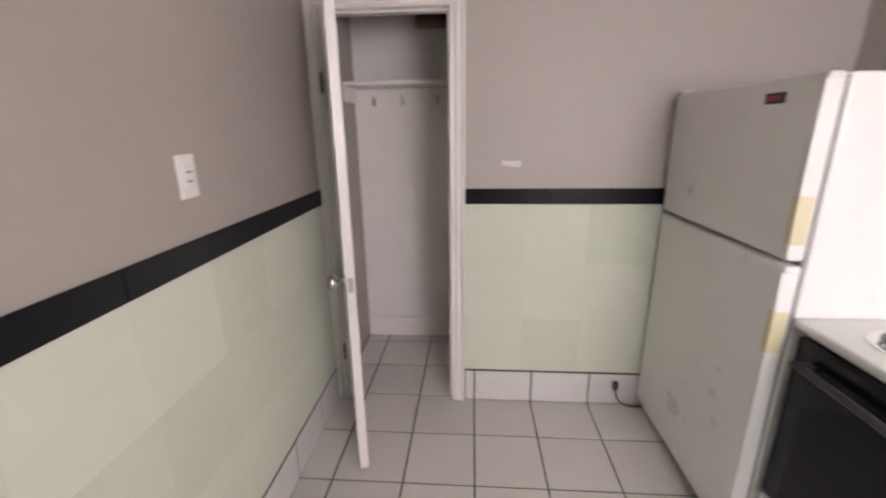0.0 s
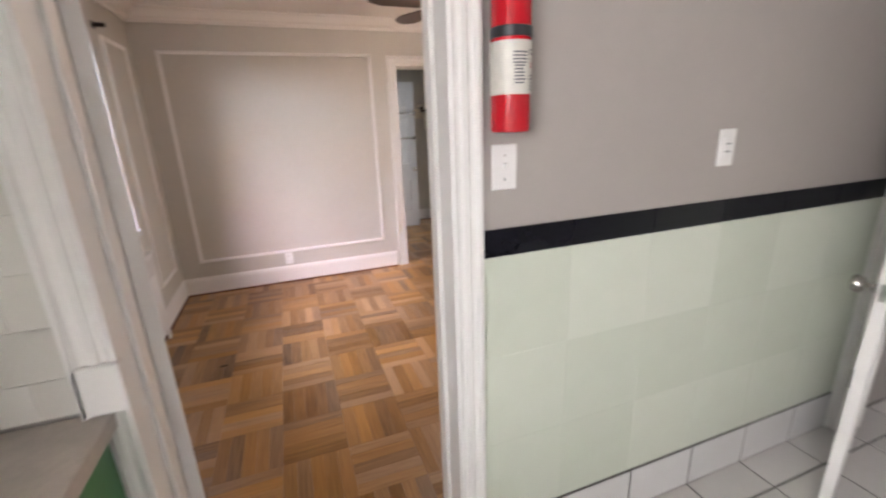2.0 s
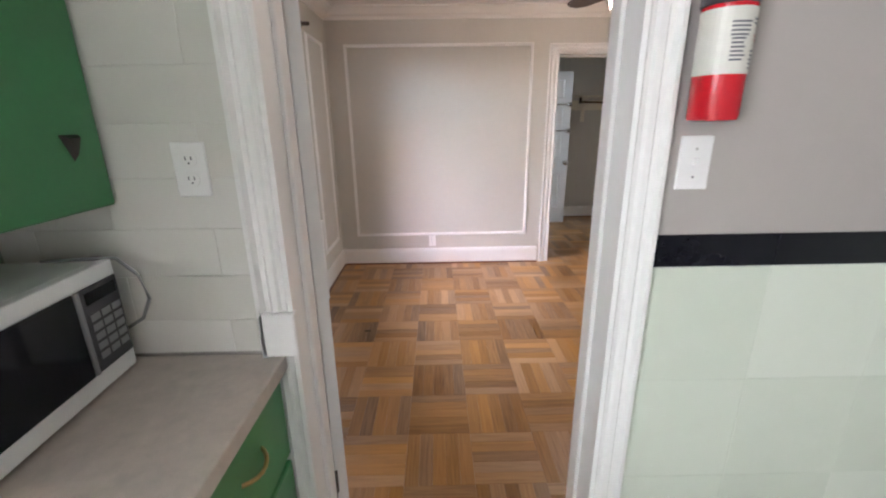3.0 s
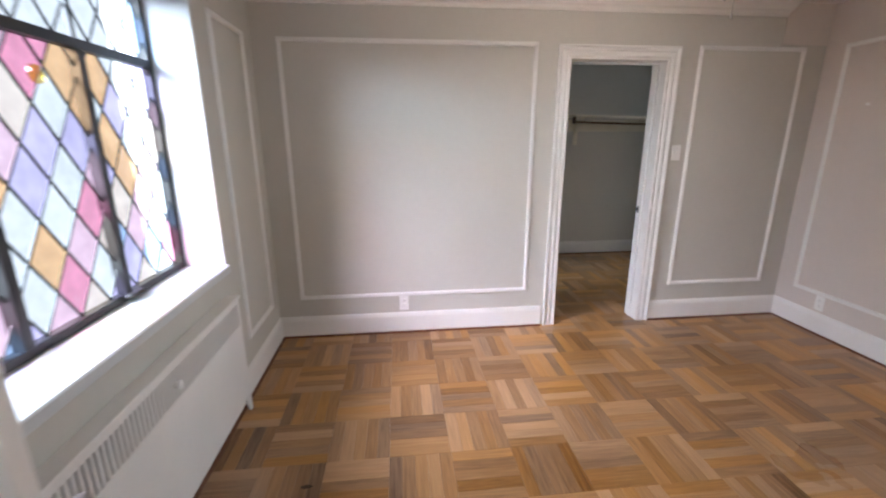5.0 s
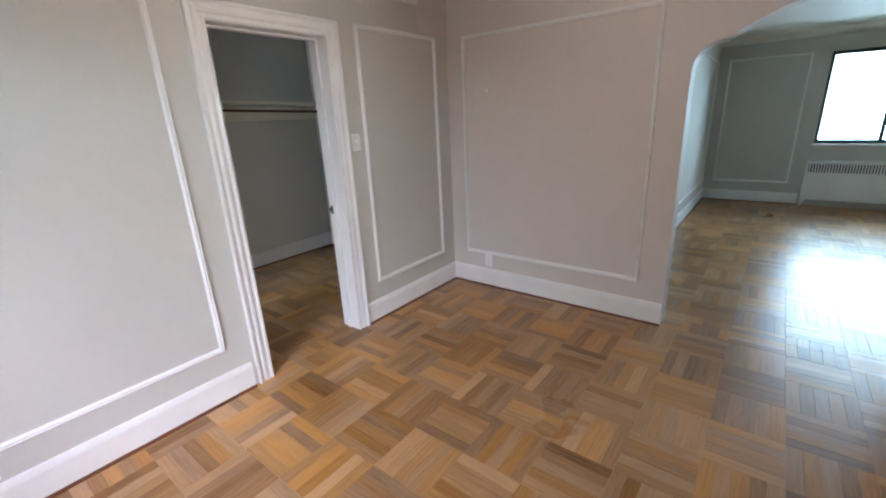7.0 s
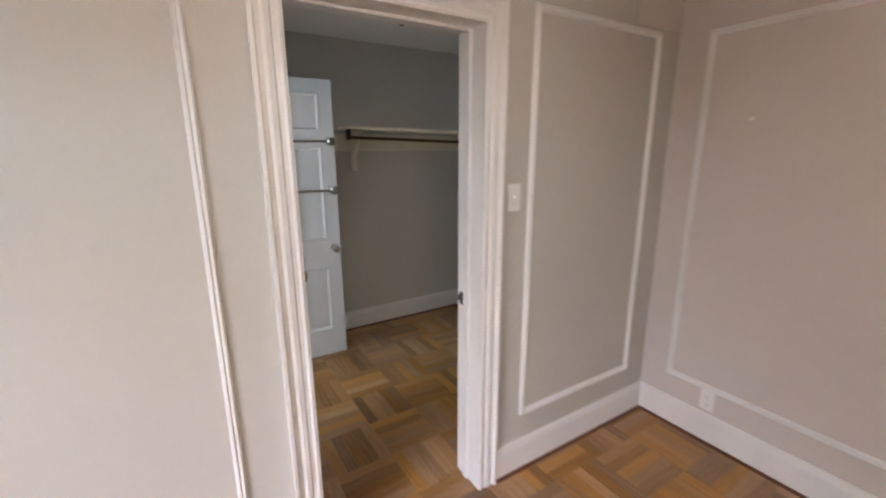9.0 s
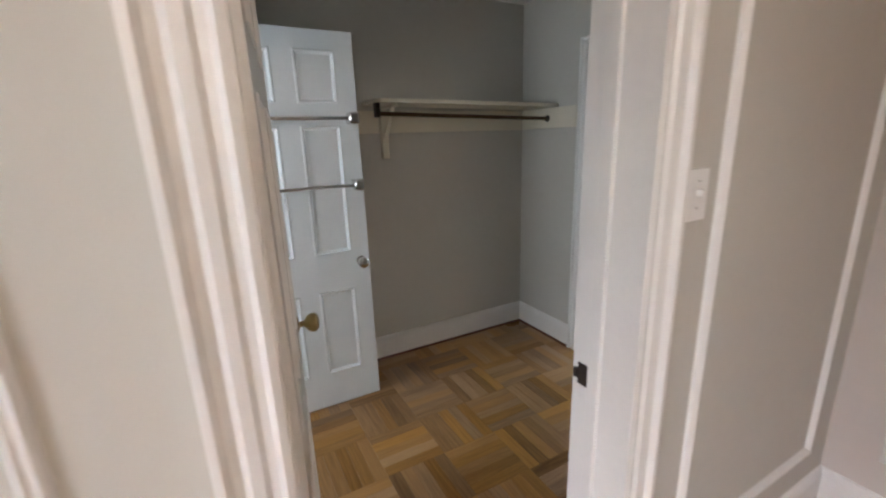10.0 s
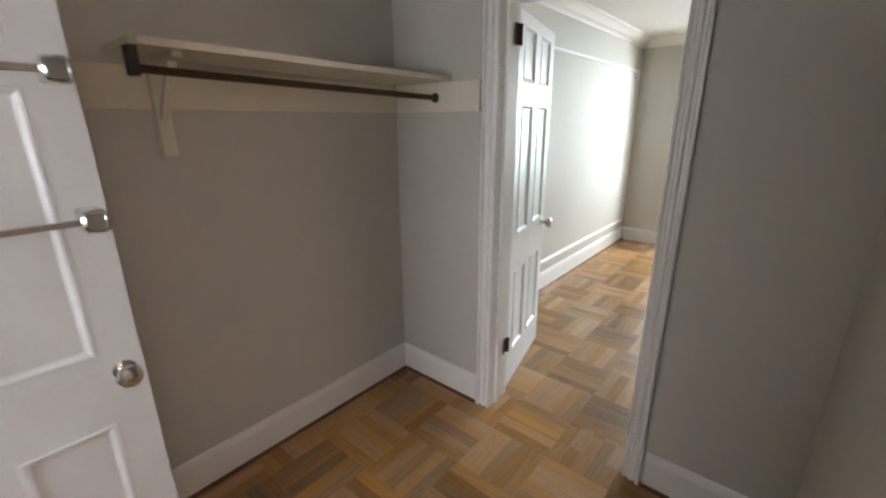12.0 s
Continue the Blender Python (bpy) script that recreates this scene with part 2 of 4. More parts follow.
PLANKS = piece_shade("oak_planks_joined", (0.092, 0.037, 0.011), (0.50, 0.278, 0.105), 0.30, "island", wood=True)
FTILE = piece_shade("white_floor_tile", (0.56, 0.54, 0.52), (0.66, 0.64, 0.61), 0.3, "object")
BTILE = piece_shade("white_base_tile", (0.64, 0.63, 0.62), (0.74, 0.73, 0.72), 0.25, "object")
GTILE = piece_shade("pale_green_tile", (0.60, 0.645, 0.54), (0.68, 0.715, 0.615), 0.22, "object")
STILE = piece_shade("cream_wall_tile", (0.66, 0.64, 0.58), (0.76, 0.745, 0.70), 0.2, "object")


# ---- mesh helpers ----
def empty(name, at=(0, 0, 0)):
    ob = new(name)
    ob.location = at
    return ob


def mesh_of(name, bm, material, smooth=False):
    me = bpy.data.meshes.new(name)
    bmesh.ops.recalc_face_normals(bm, faces=bm.faces[:])
    bm.to_mesh(me)
    bm.free()
    me.materials.append(material)
    if smooth:
        me.polygons.foreach_set("use_smooth", [True] * len(me.polygons))
        me.set_sharp_from_angle(angle=radians(38))
    return me


def part(name, bm, material, parent=None, label="", smooth=False):
    """One mesh object under a thing or under a part; parts keep world coordinates."""
    ob = new(name, mesh_of(name, bm, material, smooth))
    if parent:
        ob.parent = parent
        m, p = parent.matrix_basis.copy(), parent
        while p.parent:
            m = p.parent.matrix_basis @ p.matrix_parent_inverse @ m
            p = p.parent
        ob.matrix_parent_inverse = m.inverted()
    return tagged(ob, label)


def box(bm, a, b, bevel=0.0, m=None, seg=1):
    """A box from corner a to corner b."""
    x0, x1 = sorted((a[0], b[0]))
    y0, y1 = sorted((a[1], b[1]))
    z0, z1 = sorted((a[2], b[2]))
    v = [bm.verts.new(p) for p in ((x0, y0, z0), (x1, y0, z0), (x1, y1, z0), (x0, y1, z0), (x0, y0, z1), (x1, y0, z1), (x1, y1, z1), (x0, y1, z1))]
    f = [bm.faces.new([v[i] for i in q]) for q in ((3, 2, 1, 0), (4, 5, 6, 7), (0, 1, 5, 4), (1, 2, 6, 5), (2, 3, 7, 6), (3, 0, 4, 7))]
    if bevel:
        e = list({e for g in f for e in g.edges})
        r = bmesh.ops.bevel(bm, geom=e, offset=bevel, segments=seg, affect="EDGES", profile=0.6)
        v = list({w for g in r["faces"] for w in g.verts} | {w for w in v if w.is_valid})
    if m:
        bmesh.ops.transform(bm, matrix=m, verts=v)
    return bm


def boxes(*spans, bevel=0.0, m=None):
    bm = bmesh.new()
    for a, b in spans:
        box(bm, a, b, bevel, m)
    return bm


def lathe(bm, profile, m, seg=24):
    """Turns (radius, height) pairs round the z axis of m, ends closed."""
    rings = []
    for r, h in profile:
        rings.append([bm.verts.new(m @ Vector((r * math.cos(k * math.tau / seg), r * math.sin(k * math.tau / seg), h))) for k in range(seg)])
    for p, q in zip(rings, rings[1:]):
        for k in range(seg):
            bm.faces.new((p[k], p[(k + 1) % seg], q[(k + 1) % seg], q[k]))
    bm.faces.new(rings[0][::-1]), bm.faces.new(rings[-1])
    return bm


def turned(profile, m, seg=24):
    return lathe(bmesh.new(), profile, m, seg)


def aim(a, b):
    """A pose at a whose z axis points to b."""
    d = Vector(b) - Vector(a)
    return Matrix.Translation(a) @ d.to_track_quat("Z", "Y").to_matrix().to_4x4()


def rod(bm, a, b, r, seg=12):
    return lathe(bm, [(r, 0), (r, (Vector(b) - Vector(a)).length)], aim(a, b), seg)


def tube(name, pts, r, material, parent=None):
    """A bent cable or wire as a mesh."""
    bm, rings = bmesh.new(), []
    pts = [Vector(p) for p in pts]
    for i, p in enumerate(pts):
        d = (pts[min(i + 1, len(pts) - 1)] - pts[max(i - 1, 0)]).normalized()
        q = d.to_track_quat("Z", "Y").to_matrix()
        rings.append([bm.verts.new(p + q @ Vector((r * math.cos(k * math.tau / 8), r * math.sin(k * math.tau / 8), 0))) for k in range(8)])
    for p, q in zip(rings, rings[1:]):
        for k in range(8):
            bm.faces.new((p[k], p[(k + 1) % 8], q[(k + 1) % 8], q[k]))
    bm.faces.new(rings[0]), bm.faces.new(rings[-1])
    return part(name, bm, material, parent, smooth=True)


def plane_pose(origin, u, n):
    """Local x along u, local y up, local z out of the wall along n."""
    u, n = Vector(u), Vector(n)
    up = Vector((0, 0, 1))
    m = Matrix((u, up, n)).transposed().to_4x4()
    m.translation = origin
    return m


def frame_rect(bm, m, u0, v0, u1, v1, profile):
    """A mitred rectangular moulding on a wall: profile of (inset, height) pairs from the outer edge."""
    rings = []
    for a, h in profile:
        rings.append([bm.verts.new(m @ Vector(p)) for p in ((u0 + a, v0 + a, h), (u1 - a, v0 + a, h), (u1 - a, v1 - a, h), (u0 + a, v1 - a, h))])
    for p, q in zip(rings, rings[1:]):
        for k in range(4):
            bm.faces.new((p[k], p[(k + 1) % 4], q[(k + 1) % 4], q[k]))
    return bm


def frame_door(bm, m, u0, u1, v1, profile, foot=0.0):
    """A mitred casing round a door opening; profile of (outset, height) pairs from the opening."""
    rows = []
    for a, h in profile:
        rows.append([bm.verts.new(m @ Vector(p)) for p in ((u0 - a, foot, h), (u0 - a, v1 + a, h), (u1 + a, v1 + a, h), (u1 + a, foot, h))])
    for p, q in zip(rows, rows[1:]):
        for k in range(3):
            bm.faces.new((p[k], p[k + 1], q[k + 1], q[k]))
    for k in (0, 3):
        bm.faces.new([r[k] for r in rows])
    return bm


def run(bm, m, length, profile):
    """A straight moulding of that length along local x; profile of (up, out) pairs, closed."""
    a = [bm.verts.new(m @ Vector((0, v, h))) for v, h in profile]
    b = [bm.verts.new(m @ Vector((length, v, h))) for v, h in profile]
    k = len(profile)
    for i in range(k):
        bm.faces.new((a[i], a[(i + 1) % k], b[(i + 1) % k], b[i]))
    bm.faces.new(a), bm.faces.new(b[::-1])
    return bm


PANEL_PROFILE = [(0, 0), (0.002, 0.010), (0.007, 0.015), (0.014, 0.011), (0.020, 0.016), (0.027, 0.008), (0.030, 0)]
CASING = [(0, 0), (0, 0.016), (0.012, 0.020), (0.020, 0.014), (0.032, 0.013), (0.040, 0.020), (0.056, 0.022), (0.066, 0.014), (0.078, 0.016), (0.088, 0.030), (0.100, 0.030), (0.100, 0)]
BASE = [(0, 0), (0, 0.018), (0.135, 0.018), (0.150, 0.014), (0.163, 0.008), (0.168, 0)]
SHOE_P = [(0, 0), (0, 0.014), (0.006, 0.012), (0.013, 0)]
CROWN = [(0, 0), (0, 0.012), (0.018, 0.016), (0.028, 0.028), (0.036, 0.05), (0.060, 0.075), (0.078, 0.100), (0.082, 0.118), (0.095, 0.122), (0.095, 0)]


def structure(name, bm, material, label="", smooth=False, parent=None):
    return tagged(part(name, bm, material, parent, label, smooth), kind="structure")


def setting_run(name, pieces, profile, material, z, label):
    """Base or crown mouldings along walls: pieces of (origin xy, direction, normal, length), each a part."""
    root = tagged(empty(name), label, name, kind="structure")
    for (x, y), u, n, length in pieces:
        part(name + "_strip", run(bmesh.new(), plane_pose((x, y, z), u, n), length, profile), material, root)
    return root


X, Y = (1, 0, 0), (0, 1, 0)
NX, NY = (-1, 0, 0), (0, -1, 0)
H = 2.44

# ---- setting: walls, ceilings ----
structure("ceiling", boxes(((-1.6, -1.7, H), (8.8, 6.8, H + 0.12))), CEIL, "white painted plaster ceiling")
structure("wall_kitchen_dining", boxes(((-1.35, 1.06, 0), (-0.325, 1.20, H)), ((0.47, 1.06, 0), (3.2, 1.20, H)), ((-0.325, 1.06, 2.06), (0.47, 1.20, H))), KWALL,
          "grey painted wall between kitchen and dining room")
structure("wall_west", boxes(((-1.35, 1.20, 0), (-0.97, 2.09, H)), ((-1.35, 3.56, 0), (-0.97, 4.39, H)), ((-1.35, 2.09, 0), (-0.97, 3.56, 0.80)), ((-1.35, 2.09, 2.145), (-0.97, 3.56, H))),
          WALL, "thick grey outer wall with a deep window recess")
structure("wall_north", boxes(((-1.35, 4.39, 0), (1.19, 4.54, H)), ((1.95, 4.39, 0), (3.46, 4.54, H)), ((1.19, 4.39, 2.055), (1.95, 4.54, H))), WALL,
          "grey panelled dining room wall with a doorway")
# the east wall with its rounded arch
bm = bmesh.new()
cy, half, spring, bend, apex = 1.915, 0.625, 1.72, 0.165, 2.06
side = [(half - bend * (1 - math.cos(k * math.pi / 24)), spring + bend * math.sin(k * math.pi / 24)) for k in range(12)]
side += [((half - bend) * (1 - k / 14), apex - (apex - spring - bend) * (1 - k / 14) ** 1.5) for k in range(15)]
arc = [(cy + d, z) for d, z in side] + [(cy - d, z) for d, z in side[-2::-1]]
cols = [(4.39, 0.0), (cy + half, 0.0)] + arc + [(cy - half, 0.0), (1.20, 0.0)]
grid = [[bm.verts.new((x, y, v)) for x in (3.2, 3.36) for v in (z, H)] for y, z in cols]
for p, q in zip(grid, grid[1:]):
    if (p[0].co - q[0].co).length > 1e-6:
        bm.faces.new((p[0], q[0], q[2], p[2]))
    if abs(p[0].co.y - q[0].co.y) > 1e-6:
        bm.faces.new((p[0], p[1], q[1], q[0])), bm.faces.new((p[2], q[2], q[3], p[3])), bm.faces.new((p[1], p[3], q[3], q[1]))
for p in (grid[0], grid[-1]):
    bm.faces.new((p[0], p[1], p[3], p[2]))
structure("wall_east", bm, EASTP, "grey panelled wall with a rounded arch to the living room", smooth=True)
# thin flat patch on the north wall in the east wall's colour
structure("wall_patch", boxes(((2.83, 4.385, 2.160), (3.1995, 4.3898, H))), EASTP, "thin lighter pinkish-grey patch high in the corner of the panelled wall")
# kitchen
structure("wall_kitchen_west", boxes(((-1.1, -0.35, 0), (-0.95, 1.06, H)), ((-1.1, -1.35, 0), (-0.95, -1.25, H)), ((-1.1, -1.25, 0), (-0.95, -0.35, 1.06)), ((-1.1, -1.25, 2.1), (-0.95, -0.35, H))), KWALL, "kitchen wall with a window opening")
structure("wall_kitchen_south", boxes(((-1.1, -1.5, 0), (3.2, -1.35, H))), KWALL, "plain kitchen wall")
structure("wall_kitchen_east", boxes(((2.39, -1.35, 0), (2.50, 0.385, H)), ((2.39, 0.385, 2.03), (2.50, 1.06, H)), ((2.39, 1.0, 0), (2.50, 1.06, 2.03))), KWALL, "grey kitchen wall with a closet doorway")
structure("closet_wall", boxes(((3.15, 0.2, 0), (3.198, 1.06, H)), ((2.50, 0.28, 0), (3.15, 0.40, H)), ((2.50, -0.2, 0), (3.198, 0.2, H))), WHITE, "white painted walls of the kitchen closet")
# hall
structure("wall_hall_north", boxes(((0.98, 6.49, 0), (3.46, 6.62, H))), WALL, "grey hall closet wall")
structure("wall_hall_west", boxes(((0.98, 4.54, 0), (1.10, 5.33, H)), ((0.98, 6.11, 0), (1.10, 6.49, H)), ((0.98, 5.33, 2.08), (1.10, 6.11, H))), WALL, "plain grey hall wall")
structure("wall_hall_east", boxes(((3.31, 4.54, 0), (3.46, 5.085, H)), ((3.31, 5.85, 0), (3.46, 6.49, H)), ((3.31, 5.085, 2.05), (3.46, 5.85, H))), WALL, "grey hall wall with the bedroom doorway")
# unseen room, added to hold the hall's fill lamp
structure("wall_bathroom", boxes(((-0.4, 6.49, 0), (0.98, 6.62, H)), ((-0.4, 4.54, 0), (-0.28, 6.49, H)), ((-0.28, 4.54, 0), (0.98, 4.60, H))), WHITE, "unseen plain white walls added beyond the towel-rail door")
# bedroom and living room
structure("wall_bedroom_north", boxes(((3.46, 6.42, 0), (7.6, 6.62, H))), WALL, "pale bedroom wall")
structure("wall_bedroom_east", boxes(((7.35, 5.98, 0), (7.6, 6.42, H)), ((7.35, 4.4, 0), (7.6, 5.98, 0.75)), ((7.35, 4.4, 2.15), (7.6, 5.98, H)), ((7.35, 3.1, 0), (7.6, 4.4, H))), WALL, "bedroom wall with a window")
structure("wall_bedroom_south", boxes(((3.46, 2.95, 0), (8.6, 3.10, H))), WALL, "wall between bedroom and living room")
structure("wall_bedroom_west", boxes(((3.362, 3.10, 0), (3.46, 4.54, H))), WALL, "plain bedroom wall")
structure("wall_living_east", boxes(((8.35, 1.64, 0), (8.6, 2.95, H)), ((8.35, -0.55, 0), (8.6, 1.64, 0.90)), ((8.35, -0.55, 2.14), (8.6, 1.64, H)), ((8.35, -1.5, 0), (8.6, -0.55, H))), WALL, "grey living room wall with a wide window")
structure("wall_living_south", boxes(((3.2, -1.62, 0), (8.6, -1.5, H))), WALL, "plain living room wall")
structure("wall_living_west", boxes(((3.2, -1.5, 0), (3.36, 1.198, H))), WALL, "plain living room wall")
structure("ground", boxes(((-60, -60, -0.9), (70, 60, -0.8))), shade("dry_grass_ground", (0.09, 0.11, 0.04), 0.9, var=0.4, scale=1), "grass outside the house")
structure("floor_slab", boxes(((-1.3, -1.5, -0.25), (8.6, 6.6, -0.012))), SUBFLOOR, "dark subfloor under the boards")

# ---- setting: trims ----
setting_run("baseboard", [
    ((-0.97, 4.39), X, NY, 2.06), ((2.025, 4.39), X, NY, 1.175), ((-0.97, 1.20), Y, X, 3.19), ((3.2, 2.542), Y, NX, 1.848), ((0.53, 1.20), X, Y, 2.67),
    ((1.10, 6.49), X, NY, 2.21), ((3.31, 5.915), Y, NX, 0.575), ((3.31, 4.54), Y, NX, 0.48), ((2.025, 4.54), X, Y, 1.285), ((1.10, 4.54), Y, X, 0.79),
    ((3.46, 6.42), X, NY, 3.89), ((7.35, 5.0), Y, NX, 1.42), ((3.36, 2.95), X, NY, 4.99), ((8.35, 1.70), Y, NX, 1.25), ((3.36, 2.542), Y, X, 0.408)],
    BASE, WHITE, 0, "white painted wooden baseboards along the walls")
setting_run("shoe_moulding", [
    ((-0.97, 4.372), X, NY, 2.06), ((2.025, 4.372), X, NY, 1.175), ((-0.952, 1.20), Y, X, 3.17), ((3.182, 2.542), Y, NX, 1.83),
    ((1.10, 6.472), X, NY, 2.21), ((3.292, 5.915), Y, NX, 0.555), ((3.292, 4.54), Y, NX, 0.48), ((3.46, 6.402), X, NY, 3.89), ((3.36, 2.932), X, NY, 4.99), ((8.332, 1.70), Y, NX, 1.23)],
    SHOE_P, SHOE, 0, "thin reddish wooden strips at the foot of the baseboards")
setting_run("crown_moulding", [
    ((-0.97, 4.39), X, NY, 3.80), ((-0.97, 1.20), Y, X, 3.19), ((-0.97, 1.20), X, Y, 3.80),
    ((3.46, 6.42), X, NY, 3.89), ((7.35, 3.1), Y, NX, 3.32), ((3.36, 2.95), X, NY, 4.99), ((8.35, -1.5), Y, NX, 4.45), ((3.36, -1.5), Y, X, 4.45)],
    CROWN, CEIL, H - 0.095, "white plaster crown moulding below the ceiling")

M_NORTH = plane_pose((0, 4.39, 0), X, NY)
M_WEST = plane_pose((-0.97, 0, 0), Y, X)
M_EAST = plane_pose((3.2, 0, 0), Y, NX)
M_BED = plane_pose((0, 6.42, 0), X, NY)
M_LIV = plane_pose((0, 2.95, 0), X, NY)
M_LIVE = plane_pose((8.35, 0, 0), Y, NX)
panels = tagged(empty("panel_moulding"), "white painted picture-frame mouldings on the grey walls", "wall moulding", kind="structure")
for m, u0, u1, v0, v1 in ((M_NORTH, -0.805, 0.968, 0.305, 2.145), (M_NORTH, 2.18, 3.03, 0.305, 2.145), (M_WEST, 3.735, 4.23, 0.315, 2.135), (M_WEST, 1.35, 1.95, 0.315, 2.135),
                          (M_EAST, 2.715, 4.235, 0.305, 2.145), (M_BED, 3.9, 7.28, 0.26, 2.10), (M_LIV, 3.55, 8.15, 0.31, 2.14), (M_LIVE, 1.84, 2.82, 0.31, 2.15)):
    part("moulding_frame", frame_rect(bmesh.new(), m, u0, v0, u1, v1, PANEL_PROFILE), WHITE, panels)


def doorway(name, label, m_front, m_back, u0, u1, top, depth, through_axis, material=WHITE, k=1.0):
    """Casings on both faces of a wall and the jambs between them; u runs along the wall."""
    root = tagged(empty(name), label, "door frame", kind="structure")
    prof = [(a * k, h) for a, h in CASING]
    part("casing", frame_door(bmesh.new(), m_front, u0, u1, top, prof), material, root, smooth=False)
    part("casing", frame_door(bmesh.new(), m_back, u0, u1, top, prof), material, root)
    w0, w1 = through_axis
    bm = bmesh.new()
    t = 0.02
    if depth == "y":
        spans = (((u0 - t, w0, 0), (u0, w1, top)), ((u1, w0, 0), (u1 + t, w1, top)), ((u0 - t, w0, top), (u1 + t, w1, top + t)))
        mid = (w0 + w1) / 2
        stops = (((u0, mid, 0), (u0 + 0.012, mid + 0.035, top)), ((u1 - 0.012, mid, 0), (u1, mid + 0.035, top)), ((u0 + 0.012, mid, top - 0.012), (u1 - 0.012, mid + 0.035, top)))
    else:
        spans = (((w0, u0 - t, 0), (w1, u0, top)), ((w0, u1, 0), (w1, u1 + t, top)), ((w0, u0 - t, top), (w1, u1 + t, top + t)))
        mid = (w0 + w1) / 2
        stops = (((mid - 0.03, u0, 0), (mid, u0 + 0.012, top)), ((mid - 0.03, u1 - 0.012, 0), (mid, u1, top)), ((mid - 0.03, u0 + 0.012, top - 0.012), (mid, u1 - 0.012, top)))
    for a, b in spans:
        part("jamb", boxes((a, b)), material, root)
    for a, b in stops:
        part("door_stop", boxes((a, b), bevel=0.002), material, root)
    return root


doorway("door_frame_1", "white fluted wooden casing round the kitchen doorway", plane_pose((0, 1.06, 0), X, NY), plane_pose((0, 1.20, 0), X, Y), -0.305, 0.45, 2.04, "y", (1.06, 1.20), k=0.8)
doorway("door_frame_2", "white fluted wooden casing round the hall doorway", M_NORTH, plane_pose((0, 4.54, 0), X, Y), 1.21, 1.93, 2.035, "y", (4.39, 4.54), k=0.95)
doorway("door_frame_3", "white wooden casing round the bedroom doorway", plane_pose((3.31, 0, 0), Y, NX), plane_pose((3.46, 0, 0), Y, X), 5.105, 5.83, 2.03, "x", (3.31, 3.46), k=0.72)
dk = doorway("door_frame_4", "white wooden casing round the kitchen closet doorway", plane_pose((2.39, 0, 0), Y, NX), plane_pose((2.50, 0, 0), Y, X), 0.405, 0.985, 2.01, "x", (2.39, 2.50), k=0.72)


# ---- doors ----
def knob(parent, m, metal, name="knob"):
    """A round door knob with its rose; m has z pointing out of the door face."""
    k = part(name, turned([(0.010, 0.0), (0.010, 0.022), (0.013, 0.026), (0.026, 0.036), (0.032, 0.050), (0.030, 0.062), (0.020, 0.070), (0.006, 0.072)], m, 20), metal, parent, smooth=True)
    part("rose", turned([(0.027, 0.0), (0.027, 0.003), (0.020, 0.007), (0.012, 0.009)], m, 20), metal, k, smooth=True)
    return k


def panel_door(name, label, m, width, height, rows, cols=2, stile=0.10, thick=0.036, paint=WHITE, metal=NICKEL, knob_z=0.9, knob_at=None, both=True):
    """A panelled door leaf. m: local x from the hinge to the free edge, y through the leaf, z up."""
    root = empty(name)
    root.matrix_basis = m
    tagged(root, label, "door")
    mid = 0.11
    pw = (width - 2 * stile - (cols - 1) * mid) / cols
    spans = [(stile + c * (pw + mid), stile + c * (pw + mid) + pw) for c in range(cols)]
    us = [0] + [q for s in spans for q in s] + [width]
    bm = bmesh.new()
    for a, b in zip(us[::2], us[1::2]):
        box(bm, (a, 0, 0), (b, thick, height))
    vs = [0] + [q for r in rows for q in r] + [height]
    for a, b in zip(vs[::2], vs[1::2]):
        for u0, u1 in spans:
            box(bm, (u0, 0.0, a), (u1, thick, b))
    bmesh.ops.remove_doubles(bm, verts=bm.verts[:], dist=0.0005)
    bmesh.ops.transform(bm, matrix=m, verts=bm.verts[:])
    part("door_leaf", bm, paint, root)
    for v0, v1 in rows:
        for u0, u1 in spans:
            bm = bmesh.new()
            box(bm, (u0 + 0.003, 0.010, v0 + 0.003), (u1 - 0.003, thick - 0.010, v1 - 0.003))
            for face, back in ((0.0, 1), (thick, -1)):
                pm = m @ Matrix(((1, 0, 0, 0), (0, 0, -back, face), (0, 1, 0, 0), (0, 0, 0, 1)))
                frame_rect(bm, pm, u0, v0, u1, v1, [(-0.004, 0.0), (-0.001, 0.004), (0.006, 0.003), (0.013, -0.007), (0.018, -0.0102)])
            box_only = [v for v in bm.verts][:8]
            bmesh.ops.transform(bm, matrix=m, verts=box_only)
            part("panel", bm, paint, root)
    ku = width - 0.06 if knob_at is None else knob_at
    for y, rx in ((0.0, 90), (thick, -90))[:2 if both else 1]:
        knob(root, m @ pose(ku, y, knob_z, rx, 0, 0), metal)
    part("latch_plate", boxes(((width - 0.0005, 0.008, knob_z - 0.03), (width + 0.0015, thick - 0.008, knob_z + 0.03)), m=m), metal, root)
    return root


def butt_hinge(parent, at, turn):
    """A cast butt hinge with its pin."""
    m = pose(*at, 0, 0, turn)
    bm = bmesh.new()
    box(bm, (-0.002, 0.0, -0.045), (0.002, 0.034, 0.045), m=m)
    box(bm, (0.0, -0.002, -0.045), (0.034, 0.002, 0.045), m=m)
    h = part("hinge", bm, IRON, parent)
    part("hinge_pin", turned([(0.003, -0.058), (0.006, -0.052), (0.0065, 0.052), (0.003, 0.058)], m, 10), IRON, h, smooth=True)


SIX = [(0.21, 0.705), (0.925, 1.595), (1.71, 1.955)]
